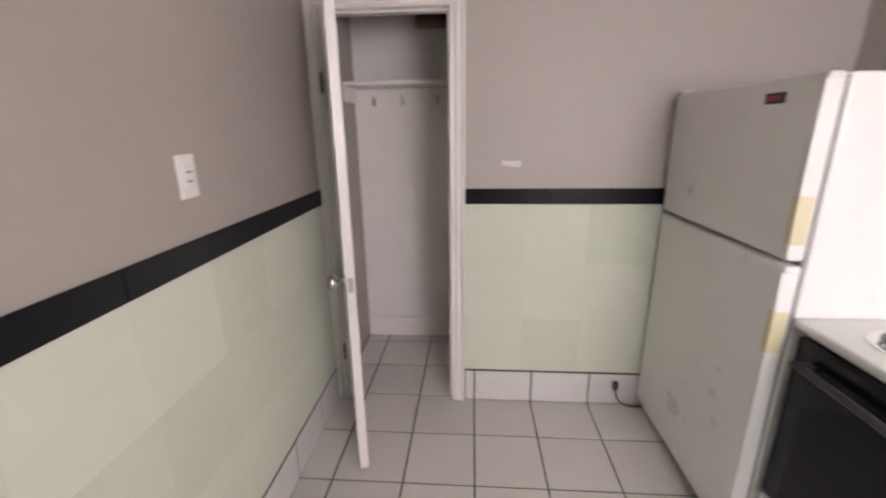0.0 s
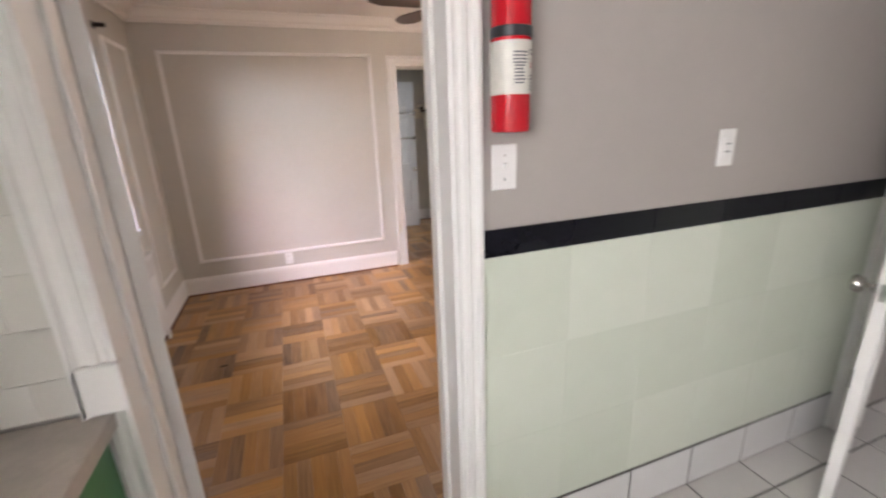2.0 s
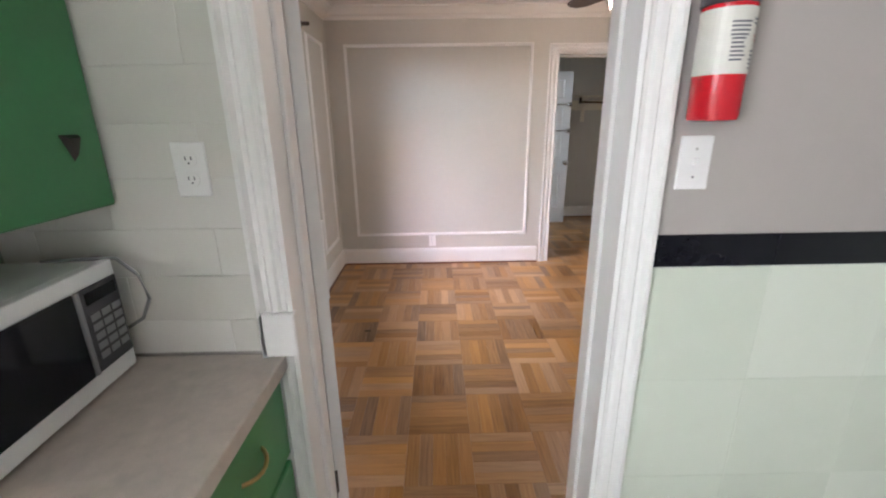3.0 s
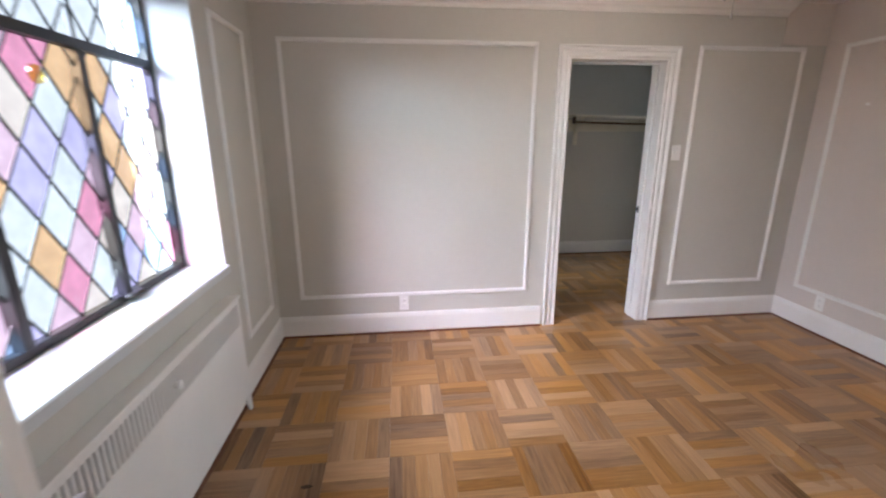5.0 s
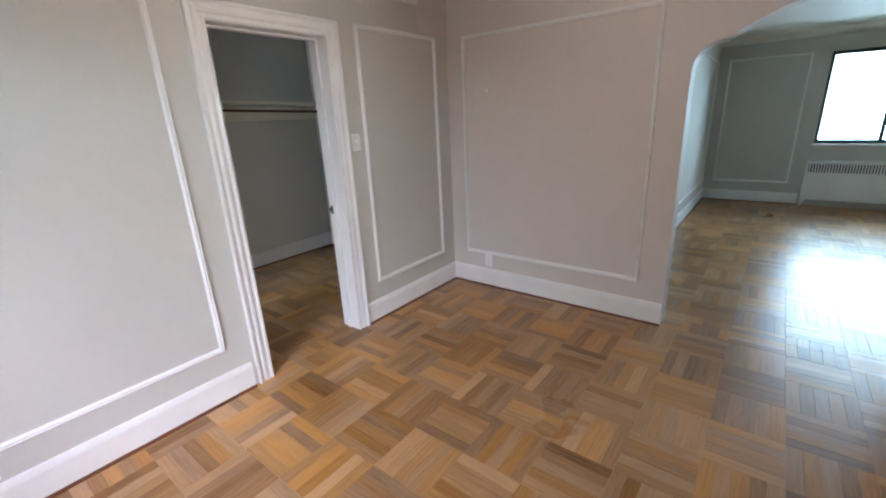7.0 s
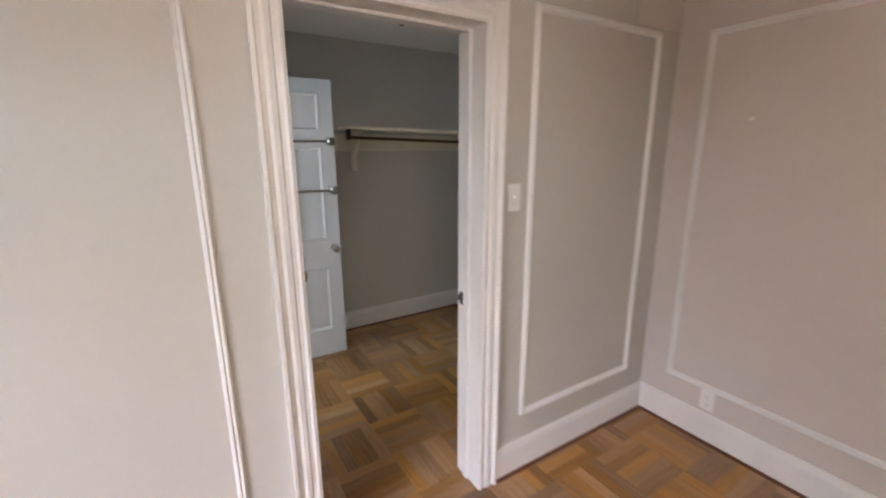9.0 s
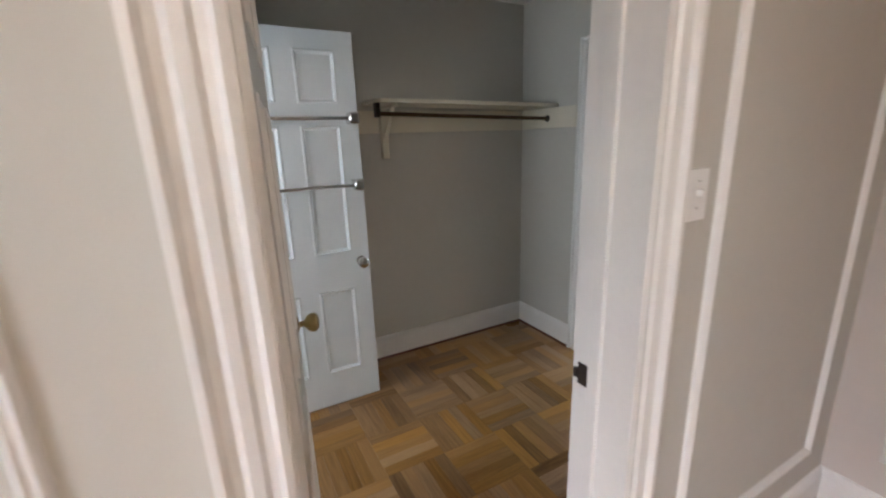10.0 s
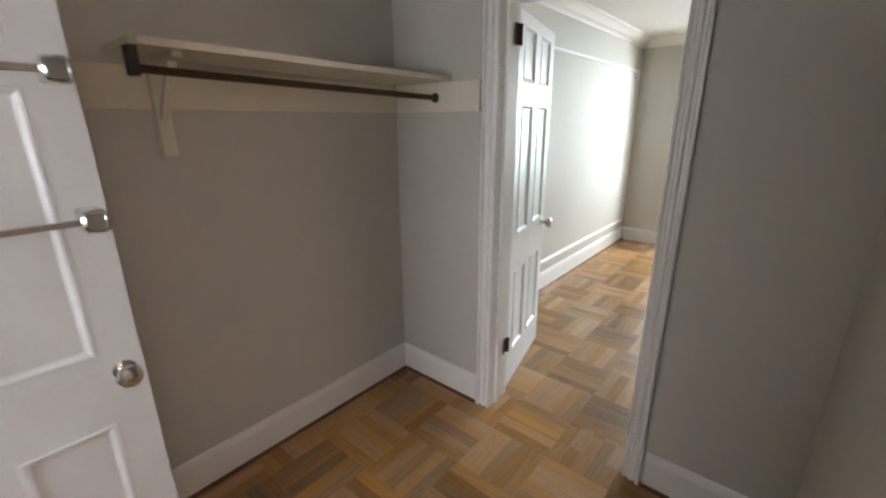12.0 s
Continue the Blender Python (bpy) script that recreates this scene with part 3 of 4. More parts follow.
# towel-rail door in the hall, standing open in front of the clothes rail
towel = panel_door("towel_rail_door", "white six-panel door standing open with two chrome towel rails", pose(1.182, 6.09, 0.012), 0.703, 2.05, SIX, paint=DOORW, metal=CHROME, knob_z=0.86, knob_at=0.655)
for z in (1.645, 1.305):
    bm = bmesh.new()
    box(bm, (1.245, 6.024, z - 0.008), (1.845, 6.032, z + 0.008), 0.002)
    rail = part("towel_rail", bm, CHROME, towel, "flat chrome towel rail")
    for x in (1.238, 1.845):
        part("rail_bracket", box(bmesh.new(), (x - 0.027, 6.010, z - 0.029), (x + 0.027, 6.090, z + 0.029), 0.009), CHROME, rail, smooth=True)
# hall door, hinged on the near jamb, opened into the hall
hall_door = panel_door("hall_door", "white panelled door with brass knob opened into the hall", pose(1.245, 4.575, 0.012, 0, 0, 81.5), 0.70, 2.015, SIX, stile=0.09, metal=BRASS, knob_z=0.93)
for z in (0.30, 1.85):
    butt_hinge(hall_door, (1.222, 4.556, z), 45)
# bedroom door
bed_door = panel_door("bedroom_door", "white six-panel door standing open into the bedroom", pose(3.49, 5.842, 0.012, 0, 0, 13), 0.69, 2.01, SIX, stile=0.09, paint=DOORW, knob_z=0.88)
for z in (0.325, 1.905):
    butt_hinge(bed_door, (3.445, 5.838, z), 225)
# kitchen door, opened into the dining room
kit_door = panel_door("kitchen_door", "white panelled door with nickel knob opened into the dining room", pose(-0.285, 1.28, 0.012, 0, 0, 118.5), 0.74, 2.01, SIX, stile=0.09, knob_z=0.90)
for z in (0.30, 1.80):
    butt_hinge(kit_door, (-0.318, 1.248, z), 75)
# kitchen closet door
kc_dir = math.degrees(math.atan2(0.79 - 0.99, 1.845 - 2.41))
kc_door = panel_door("closet_door", "narrow white panelled closet door standing ajar", pose(2.40, 0.99, 0.012, 0, 0, kc_dir), 0.60, 1.985, SIX, stile=0.08, knob_z=0.885, both=False)
for z in (0.30, 1.70):
    butt_hinge(kc_door, (2.384, 1.0, z), 180)
strike = part("strike_plate", boxes(((1.9275, 4.500, 0.895), (1.931, 4.538, 0.955)), ((1.921, 4.536, 0.912), (1.929, 4.547, 0.938))), IRON)
tagged(strike, "small dark metal strike plate on the white door jamb", "strike plate")


# ---- wall plates ----
def wall_plate(name, label, m, u, v, kind):
    """A switch or outlet plate; m is a wall's pose, u and v its middle."""
    root = empty(name, m @ Vector((u, v, 0)))
    tagged(root, label, "outlet" if "outlet" in name else "switch")
    part("plate", box(bmesh.new(), (u - 0.036, v - 0.058, 0), (u + 0.036, v + 0.058, 0.006), 0.0025, m=m), PLATE, root)
    if kind == "outlet":
        for dv in (0.021, -0.021):
            bm = bmesh.new()
            lathe(bm, [(0.0165, 0.0055), (0.0165, 0.0085), (0.015, 0.009)], m @ pose(u, v + dv, 0), 16)
            f = part("socket", bm, PLATE, root)
            bm = bmesh.new()
            for du in (-0.006, 0.006):
                box(bm, (u + du - 0.001, v + dv - 0.001, 0.008), (u + du + 0.001, v + dv + 0.007, 0.0096), m=m)
            lathe(bm, [(0.0022, 0.008), (0.0022, 0.0096)], m @ pose(u, v + dv - 0.007, 0), 8)
            part("slot", bm, SLOT_SHADE, f)
    elif kind == "toggle":
        part("toggle", box(bmesh.new(), (u - 0.005, v - 0.004, 0.004), (u + 0.005, v + 0.012, 0.018), 0.002, m=m), PLATE, root)
        part("screw", turned([(0.003, 0.0055), (0.003, 0.007)], m @ pose(u, v + 0.03, 0), 8), NICKEL, root)
        part("screw", turned([(0.003, 0.0055), (0.003, 0.007)], m @ pose(u, v - 0.03, 0), 8), NICKEL, root)
    elif kind == "rocker":
        part("rocker", box(bmesh.new(), (u - 0.016, v - 0.033, 0.004), (u + 0.016, v + 0.033, 0.010), 0.002, m=m), PLATE, root)
        part("rocker_line", boxes(((u - 0.012, v + 0.010, 0.009), (u + 0.012, v + 0.014, 0.0106)), ((u - 0.012, v - 0.014, 0.009), (u + 0.012, v - 0.010, 0.0106)), m=m), GREYP, root)
    return root


wall_plate("outlet", "white electrical outlet low on the grey panelled wall", M_NORTH, -0.02, 0.244, "outlet")
wall_plate("outlet", "white electrical outlet low on the grey panelled wall", M_EAST, 4.00, 0.244, "outlet")
wall_plate("light_switch", "white toggle switch plate beside the hall doorway", M_NORTH, 2.10, 1.385, "toggle")
stub = part("wall_hook", turned([(0.010, 0), (0.009, 0.004), (0.004, 0.006), (0.004, 0.014), (0.007, 0.017)], M_EAST @ pose(4.0, 1.716, 0), 14), PLATE, smooth=True)
tagged(stub, "small white peg on the grey wall", "hook")
cbr = empty("curtain_bracket", (-0.97, 3.655, 2.17))
tagged(cbr, "dark metal curtain rod bracket beside the window", "bracket")
part("bracket_plate", box(bmesh.new(), (-0.97, 3.630, 2.150), (-0.964, 3.680, 2.195), 0.001), IRON, cbr)
part("bracket_arm", box(bmesh.new(), (-0.964, 3.645, 2.160), (-0.90, 3.665, 2.185), 0.003), IRON, cbr)

# ---- stained window ----
win = tagged(empty("window_1", (-1.18, 2.825, 0.845)), "leaded window with pastel diamond panes in dark metal frame", "window", kind="structure")
GX = -1.19
recess = shade("white_reveal_paint", (0.62, 0.63, 0.63), 0.5, var=0.04, scale=3)
part("window_sill", box(bmesh.new(), (-1.22, 2.092, 0.801), (-0.945, 3.558, 0.845), 0.006), recess, win, "white painted window sill")
part("reveal", boxes(((-1.30, 3.552, 0.846), (-0.972, 3.5598, 2.144))), recess, win)
part("reveal", boxes(((-1.30, 2.0902, 0.846), (-0.972, 2.098, 2.144))), recess, win)
part("reveal", boxes(((-1.30, 2.099, 2.137), (-0.972, 3.551, 2.1448))), recess, win)
W0, W1, Z0, Z1, ZT = 2.098, 3.552, 0.846, 2.137, 1.83
mulls = (2.585, 3.075)
for a, b in (((GX - 0.02, W0, Z0), (GX + 0.02, W1, Z0 + 0.03)), ((GX - 0.02, W0, Z1 - 0.025), (GX + 0.02, W1, Z1)), ((GX - 0.02, W0, Z0 + 0.03), (GX + 0.02, W0 + 0.022, Z1 - 0.025)),
             ((GX - 0.02, W1 - 0.022, Z0 + 0.03), (GX + 0.02, W1, Z1 - 0.025)), ((GX - 0.02, W0 + 0.022, ZT - 0.018), (GX + 0.02, W1 - 0.022, ZT + 0.018)),
             *(((GX - 0.018, y - 0.018, Z0 + 0.03), (GX + 0.024, y + 0.018, ZT - 0.018)) for y in mulls), *(((GX - 0.012, y - 0.008, ZT + 0.018), (GX + 0.014, y + 0.008, Z1 - 0.025)) for y in mulls)):
    part("window_frame", box(bmesh.new(), a, b, 0.002), LEAD, win)
latch = part("casement_latch", box(bmesh.new(), (GX + 0.02, 3.03, 0.862), (GX + 0.055, 3.14, 0.878), 0.005), LEAD, win, "dark metal casement latch")


def clip(poly, axis, bound, keep_less):
    out = []
    for p, q in zip(poly, poly[1:] + poly[:1]):
        pin, qin = ((p[axis] <= bound) == keep_less) or p[axis] == bound, ((q[axis] <= bound) == keep_less) or q[axis] == bound
        if pin:
            out.append(p)
        if pin != qin:
            s = (bound - p[axis]) / (q[axis] - p[axis])
            out.append((p[0] + s * (q[0] - p[0]), p[1] + s * (q[1] - p[1])))
    return out


rng = random.Random(7)
dw, dh = 0.158, 0.245
lights = [(a, b, c, d) for c, d, top in ((Z0 + 0.03, ZT - 0.018, 0), (ZT + 0.018, Z1 - 0.025, 1)) for a, b in ((W0 + 0.022, mulls[0] - 0.012), (mulls[0] + 0.012, mulls[1] - 0.012), (mulls[1] + 0.012, W1 - 0.022))]
for a, b, c, d in lights:
    lead = bmesh.new()
    for i in range(-1, 5):
        for j in range(-1, 11):
            y, z = a + (i + 0.5 * (j % 2)) * dw, c + j * dh / 2
            poly = [(y, z - dh / 2), (y + dw / 2, z), (y, z + dh / 2), (y - dw / 2, z)]
            for ax, bd, less in ((0, a, False), (0, b, True), (1, c, False), (1, d, True)):
                poly = clip(poly, ax, bd, less) if len(poly) > 2 else []
            if len(poly) < 3 or max(p[0] for p in poly) - min(p[0] for p in poly) < 0.012:
                continue
            bm = bmesh.new()
            f0 = [bm.verts.new((GX - 0.002, p, q)) for p, q in poly]
            bm.faces.new(f0)
            upper = c > ZT
            pick = 0 if upper and b < W1 - 0.1 else rng.choices(range(7), (6, 4, 3.4, 2.6, 2, 1.6, 3))[0]
            if upper and rng.random() < 0.75:
                pick = 0
            part("pane", bm, PANES[pick], win)
            for (p, q), (r, s) in zip(poly, poly[1:] + poly[:1]):
                if abs(p - r) > 0.01 and abs(q - s) > 0.01 and (r - p) > 0:
                    rod(lead, (GX, p, q), (GX, r, s), 0.0048, 6)
    part("lead_came", lead, LEAD, win)
bm = turned([(0.030, -0.004), (0.030, 0.004), (0.012, 0.010)], pose(GX + 0.002, 2.88, 1.70, 0, 90, 0), 18)
part("roundel", bm, tinted("amber_bullseye", (0.9, 0.75, 0.25), 0.2), win, "yellow bull's-eye glass roundel")


# ---- radiator covers ----
def radiator_cover(name, label, m, length, depth, top=0.69, low=0.10, slats=56):
    """A metal radiator cover: m as for a wall, from its left end."""
    root = empty(name, m @ Vector((0, 0, 0)))
    tagged(root, label, "radiator cover")
    part("top_panel", box(bmesh.new(), (-0.006, top - 0.018, 0.0), (length + 0.006, top, depth + 0.008), 0.003, m=m), WHITE, root)
    part("front_panel", box(bmesh.new(), (0.0, low, depth - 0.014), (length, top - 0.165, depth), 0.002, m=m), WHITE, root)
    part("front_rail", box(bmesh.new(), (0.0, top - 0.042, depth - 0.014), (length, top - 0.018, depth), 0.002, m=m), WHITE, root)
    for u in (0.0, length - 0.03):
        bm = bmesh.new()
        box(bm, (u, top - 0.165, depth - 0.014), (u + 0.03, top - 0.042, depth), m=m)
        part("side_rail", bm, WHITE, root)
        bm = bmesh.new()
        s = 1 if u == 0 else -1
        o = u if u == 0 else u + 0.03
        v = [bm.verts.new(m @ Vector(p)) for z in (depth - 0.014, depth) for p in ((o, 0.0, z), (o + s * 0.02, 0.0, z), (o + s * 0.07, low, z), (o, low, z))]
        bm.faces.new(v[:4]), bm.faces.new(v[4:])
        for k in range(4):
            bm.faces.new((v[k], v[(k + 1) % 4], v[4 + (k + 1) % 4], v[4 + k]))
        part("foot", bm, WHITE, root)
    for u in (0.0, length - 0.012):
        part("side_panel", box(bmesh.new(), (u, low, 0.0), (u + 0.012, top - 0.018, depth - 0.014), m=m), WHITE, root)
    # near-black plate stands in for the shade inside the cover
    part("inner_plate", boxes(((0.015, low, 0.002), (length - 0.015, top - 0.02, 0.006)), m=m), SLOT_SHADE, root)
    step = (length - 0.06) / slats
    bm = bmesh.new()
    box(bm, (0.0, top - 0.166, depth - 0.010), (step * 0.55, top - 0.041, depth - 0.001), m=m)
    first = part("grille_slat", bm, WHITE, root)
    first.location = m.to_3x3() @ Vector((0.03 + step * 0.2, 0, 0))
    for k in range(1, slats):
        c = first.copy()
        scene.collection.objects.link(c)
        c.location = m.to_3x3() @ Vector((0.03 + step * (k + 0.2), 0, 0))
    part("valve_knob", turned([(0.012, 0), (0.012, 0.012), (0.018, 0.016), (0.018, 0.026), (0.010, 0.030)], m @ pose(length * 0.5, top - 0.10, depth - 0.002), 16), WHITE, root, "round white damper knob", smooth=True)
    return root


radiator_cover("radiator_cover", "white metal radiator cover with slotted grille under the stained window", plane_pose((-0.97, 2.12, 0), Y, X), 1.38, 0.062)
radiator_cover("radiator_cover", "white metal radiator cover with grille under the living room window", plane_pose((8.35, -0.55, 0), Y, NX), 2.22, 0.09, top=0.665, slats=70)

# ---- ceiling fan ----
FX, FY = 1.19, 2.87
fan = tagged(empty("ceiling_fan", (FX, FY, H)), "ceiling fan with dark blades, frosted shades and pull chains", "ceiling fan")
part("canopy", turned([(0.065, H), (0.062, H - 0.03), (0.03, H - 0.055), (0.014, H - 0.06)][::-1], pose(FX, FY, 0), 24), WHITE, fan, smooth=True)
part("downrod", turned([(0.012, H - 0.16), (0.012, H - 0.05)], pose(FX, FY, 0), 12), WHITE, fan, smooth=True)
part("motor", turned([(0.05, 2.15), (0.10, 2.165), (0.115, 2.20), (0.115, 2.24), (0.09, 2.27), (0.03, 2.285)], pose(FX, FY, 0), 28), WHITE, fan, smooth=True)
for k in range(5):
    m = pose(FX, FY, 2.20, 0, 0, 113 + 72 * k) @ pose(0, 0, 0, 11, 0, 0)
    bm = bmesh.new()
    up = [(0.15, -0.035), (0.20, -0.055), (0.44, -0.066), (0.52, -0.04), (0.54, 0.0), (0.52, 0.04), (0.44, 0.066), (0.20, 0.055), (0.15, 0.035)]
    a, b = [bm.verts.new(m @ Vector((x, y, 0.004))) for x, y in up], [bm.verts.new(m @ Vector((x, y, -0.004))) for x, y in up]
    bm.faces.new(a), bm.faces.new(b[::-1])
    for i in range(len(up)):
        bm.faces.new((a[i], a[(i + 1) % 9], b[(i + 1) % 9], b[i]))
    bl = part("blade", bm, BLADE, fan)
    part("blade_iron", box(bmesh.new(), (0.09, -0.018, -0.012), (0.20, 0.018, -0.004), 0.003, m=m), BRASS, bl)
part("light_fitter", turned([(0.02, 2.13), (0.045, 2.14), (0.05, 2.155)], pose(FX, FY, 0), 20), WHITE, fan, smooth=True)
for k in range(3):
    m = pose(FX, FY, 2.165, 0, 0, 40 + 120 * k) @ pose(0.04, 0, 0, 0, 112, 0)
    part("lamp_shade", turned([(0.018, 0.0), (0.028, 0.02), (0.045, 0.06), (0.058, 0.10), (0.056, 0.10), (0.042, 0.06), (0.02, 0.02)], m, 20), FROST, fan, "frosted glass bell shade", smooth=True)
for dx, z in ((-0.035, 1.99), (0.0, 1.93)):
    c = part("pull_chain", rod(bmesh.new(), (FX + dx, FY, z), (FX + dx, FY, 2.12), 0.0018, 6), NICKEL, fan)
    part("chain_pull", turned([(0.001, z - 0.02), (0.005, z - 0.014), (0.004, z)], pose(FX + dx, FY, 0), 8), NICKEL, c)

# ---- hall clothes shelf ----
shelf = tagged(empty("clothes_shelf", (2.6, 6.49, 1.74)), "cream wooden shelf with a dark hanging rod and bracket", "shelf")
bm = bmesh.new()
edge = [(2.035, 6.466), (2.035, 6.25), (2.043, 6.222), (2.062, 6.203), (2.09, 6.196), (3.309, 6.10), (3.309, 6.466)]
top, low = ([bm.verts.new((x, y, z - 0.021 * (x - 2.03))) for x, y in edge] for z in (1.764, 1.742))
bm.faces.new(top), bm.faces.new(low[::-1])
for i in range(7):
    bm.faces.new((top[i], top[(i + 1) % 7], low[(i + 1) % 7], low[i]))
bmesh.ops.bevel(bm, geom=[e for e in bm.edges if e.verts[0] in top and e.verts[1] in top], offset=0.004, segments=2, affect="EDGES")
part("shelf_board", bm, CREAM, shelf)
part("cleat", box(bmesh.new(), (1.60, 6.468, 1.575), (3.288, 6.488, 1.712), 0.002), CREAM, shelf)
part("cleat", box(bmesh.new(), (3.289, 5.92, 1.575), (3.308, 6.466, 1.712), 0.002), CREAM, shelf)
bm = bmesh.new()
rod(bm, (2.05, 6.235, 1.680), (3.288, 6.185, 1.642), 0.0125, 14)
r = part("hanging_rod", bm, RODM, shelf, "dark bronze hanging rod", smooth=True)
part("rod_socket", box(bmesh.new(), (2.036, 6.215, 1.660), (2.062, 6.26, 1.741), 0.003), IRON, r)
part("rod_socket", lathe(bmesh.new(), [(0.023, 0.0), (0.023, 0.006), (0.016, 0.010), (0.016, 0.022)], aim((3.2885, 6.185, 1.642), (3.0, 6.197, 1.651)), 16), IRON, r, smooth=True)
bm = bmesh.new()
box(bm, (2.140, 6.430, 1.415), (2.188, 6.467, 1.738), 0.010, seg=3)
box(bm, (2.148, 6.23, 1.718), (2.180, 6.431, 1.738), 0.004)
box(bm, (2.150, -0.010, 0.0), (2.178, 0.010, 0.235), 0.003, m=pose(0, 6.436, 1.545, 42, 0, 0))
part("shelf_bracket", bm, CREAM, shelf, smooth=True)

# ---- bare hook on the hall ceiling ----
hk = tagged(empty("ceiling_hook", (2.33, 5.81, H)), "small dark metal hook with a round plate on the hall ceiling", "hook")
part("hook_plate", turned([(0.006, H - 0.012), (0.022, H - 0.006), (0.028, H - 0.0005)], pose(2.33, 5.81, 0), 16), IRON, hk, smooth=True)
tube("hook_wire", [(2.33, 5.81, H - 0.010), (2.33, 5.81, H - 0.028), (2.318, 5.815, H - 0.040), (2.306, 5.82, H - 0.034), (2.302, 5.822, H - 0.022)], 0.004, IRON, hk)

# ---- windows of the living room and bedroom ----
lw = tagged(empty("window_2", (8.45, 0.55, 0.9)), "wide living room window in dark metal frame", "window", kind="structure")
part("window_sill", box(bmesh.new(), (8.32, -0.56, 0.875), (8.50, 1.65, 0.898), 0.004), WHITE, lw)
for a, b in (((8.42, -0.55, 0.90), (8.47, 1.64, 0.95)), ((8.42, -0.55, 2.09), (8.47, 1.64, 2.14)), ((8.42, 1.60, 0.95), (8.47, 1.64, 2.09)), ((8.42, -0.55, 0.95), (8.47, -0.51, 2.09)),
             ((8.42, 0.93, 0.95), (8.47, 0.97, 2.09)), ((8.42, 0.12, 0.95), (8.47, 0.16, 2.09))):
    part("window_frame", box(bmesh.new(), a, b, 0.003), LEAD, lw)
for y0, y1 in ((-0.51, 0.12), (0.16, 0.93), (0.97, 1.60)):
    part("pane", boxes(((8.444, y0, 0.95), (8.448, y1, 2.09))), CLEAR, lw)
bw = tagged(empty("window_3", (7.45, 5.2, 0.75)), "bedroom window in white frame", "window", kind="structure")
for a, b in (((7.40, 4.4, 0.75), (7.45, 5.98, 0.80)), ((7.40, 4.4, 2.10), (7.45, 5.98, 2.15)), ((7.40, 5.93, 0.80), (7.45, 5.98, 2.10)), ((7.40, 4.4, 0.80), (7.45, 4.45, 2.10)), ((7.40, 5.17, 0.80), (7.45, 5.21, 2.10))):
    part("window_frame", box(bmesh.new(), a, b, 0.003), WHITE, bw)
for y0, y1 in ((4.45, 5.17), (5.21, 5.93)):
    part("pane", boxes(((7.424, y0, 0.80), (7.428, y1, 2.10))), CLEAR, bw)
structure("backdrop", boxes(((12.0, -6, -0.8), (12.05, 7.5, 5))), OUT_LIV, "bright sunlit garden beyond the windows")
structure("backdrop", boxes(((-4.05, -1.5, -0.8), (-4.0, 18, 6))), OUT, "bright hazy daylight outside the leaded window")

# ---- kitchen: surfaces in tiles ----
structure("floor_grout", boxes(((-0.95, -1.35, -0.012), (3.15, 1.058, -0.004))), GROUT, "grey grout bed of the kitchen floor")
TP, G = 0.315, 0.009


def tile_mesh(name, w, h, t, material, ease=0.0015, gap=0.001):
    """One tile lying in local x and y, its edges eased."""
    a, b = w / 2 - gap / 2, h / 2 - gap / 2
    co = [(s * a, r * b, 0) for s, r in ((-1, -1), (1, -1), (1, 1), (-1, 1))] + [(s * a, r * b, t - ease / 2) for s, r in ((-1, -1), (1, -1), (1, 1), (-1, 1))] + \
         [(s * (a - ease), r * (b - ease), t) for s, r in ((-1, -1), (1, -1), (1, 1), (-1, 1))]
    fa = [(k + o, (k + 1) % 4 + o, (k + 1) % 4 + o + 4, k + o + 4) for o in (0, 4) for k in range(4)] + [(8, 9, 10, 11)]
    me = bpy.data.meshes.new(name)
    me.from_pydata(co, [], fa)
    me.materials.append(material)
    return me


TILE_CACHE = {}


def lay(root, name, m, u0, u1, v0, v1, pu, pv, ou, ov, t, material, stagger=0.0):
    """Fills a rectangle of a wall or floor with tiles on a grid through (ou, ov)."""
    for j in range(math.floor((v0 - ov) / pv + 1e-6), math.ceil((v1 - ov) / pv - 1e-6)):
        so = ou + (stagger if j % 2 else 0)
        for i in range(math.floor((u0 - so) / pu + 1e-6), math.ceil((u1 - so) / pu - 1e-6)):
            a, b = max(u0, so + i * pu), min(u1, so + (i + 1) * pu)
            c, d = max(v0, ov + j * pv), min(v1, ov + (j + 1) * pv)
            if b - a < 0.012 or d - c < 0.012:
                continue
            key = (round(b - a, 3), round(d - c, 3), material.name)
            if key not in TILE_CACHE:
                TILE_CACHE[key] = tile_mesh(name, b - a, d - c, t, material, gap=G if name in ("tile", "base_tile") else 0.001)
            ob = new(name, TILE_CACHE[key])
            ob.matrix_basis = m @ pose((a + b) / 2, (c + d) / 2, 0)
            ob.parent = root


floor_k = tagged(empty("floor_kitchen"), "square off-white ceramic floor tiles with grey grout", "floor", kind="structure")
lay(floor_k, "tile", pose(0, 0, -0.006), -0.95, 3.15, -1.35, 1.058, TP, TP, 2.097, 0.276, 0.006, FTILE)
MK_N = plane_pose((0, 1.06, 0), X, NY)
MK_E = plane_pose((2.39, 0, 0), Y, NX)
base_k = tagged(empty("baseboard_kitchen"), "white ceramic tile baseboard with dark joints", "baseboard", kind="structure")
lay(base_k, "base_tile", MK_N, 0.52, 2.386, 0.0, 0.190, TP, 0.19, 2.097, 0.0, 0.009, BTILE)
lay(base_k, "base_tile", MK_E, -1.34, 0.33, 0.0, 0.190, TP, 0.19, 0.276, 0.0, 0.009, BTILE)
part("grout_line", boxes(((0.52, 1.054, 0.0), (2.386, 1.0595, 0.194)), ((2.3845, -1.34, 0.0), (2.3895, 0.33, 0.194))), GROUT, base_k)
wains = tagged(empty("wainscot"), "pale green glazed wall tiles below a black border", "wainscot", kind="structure")
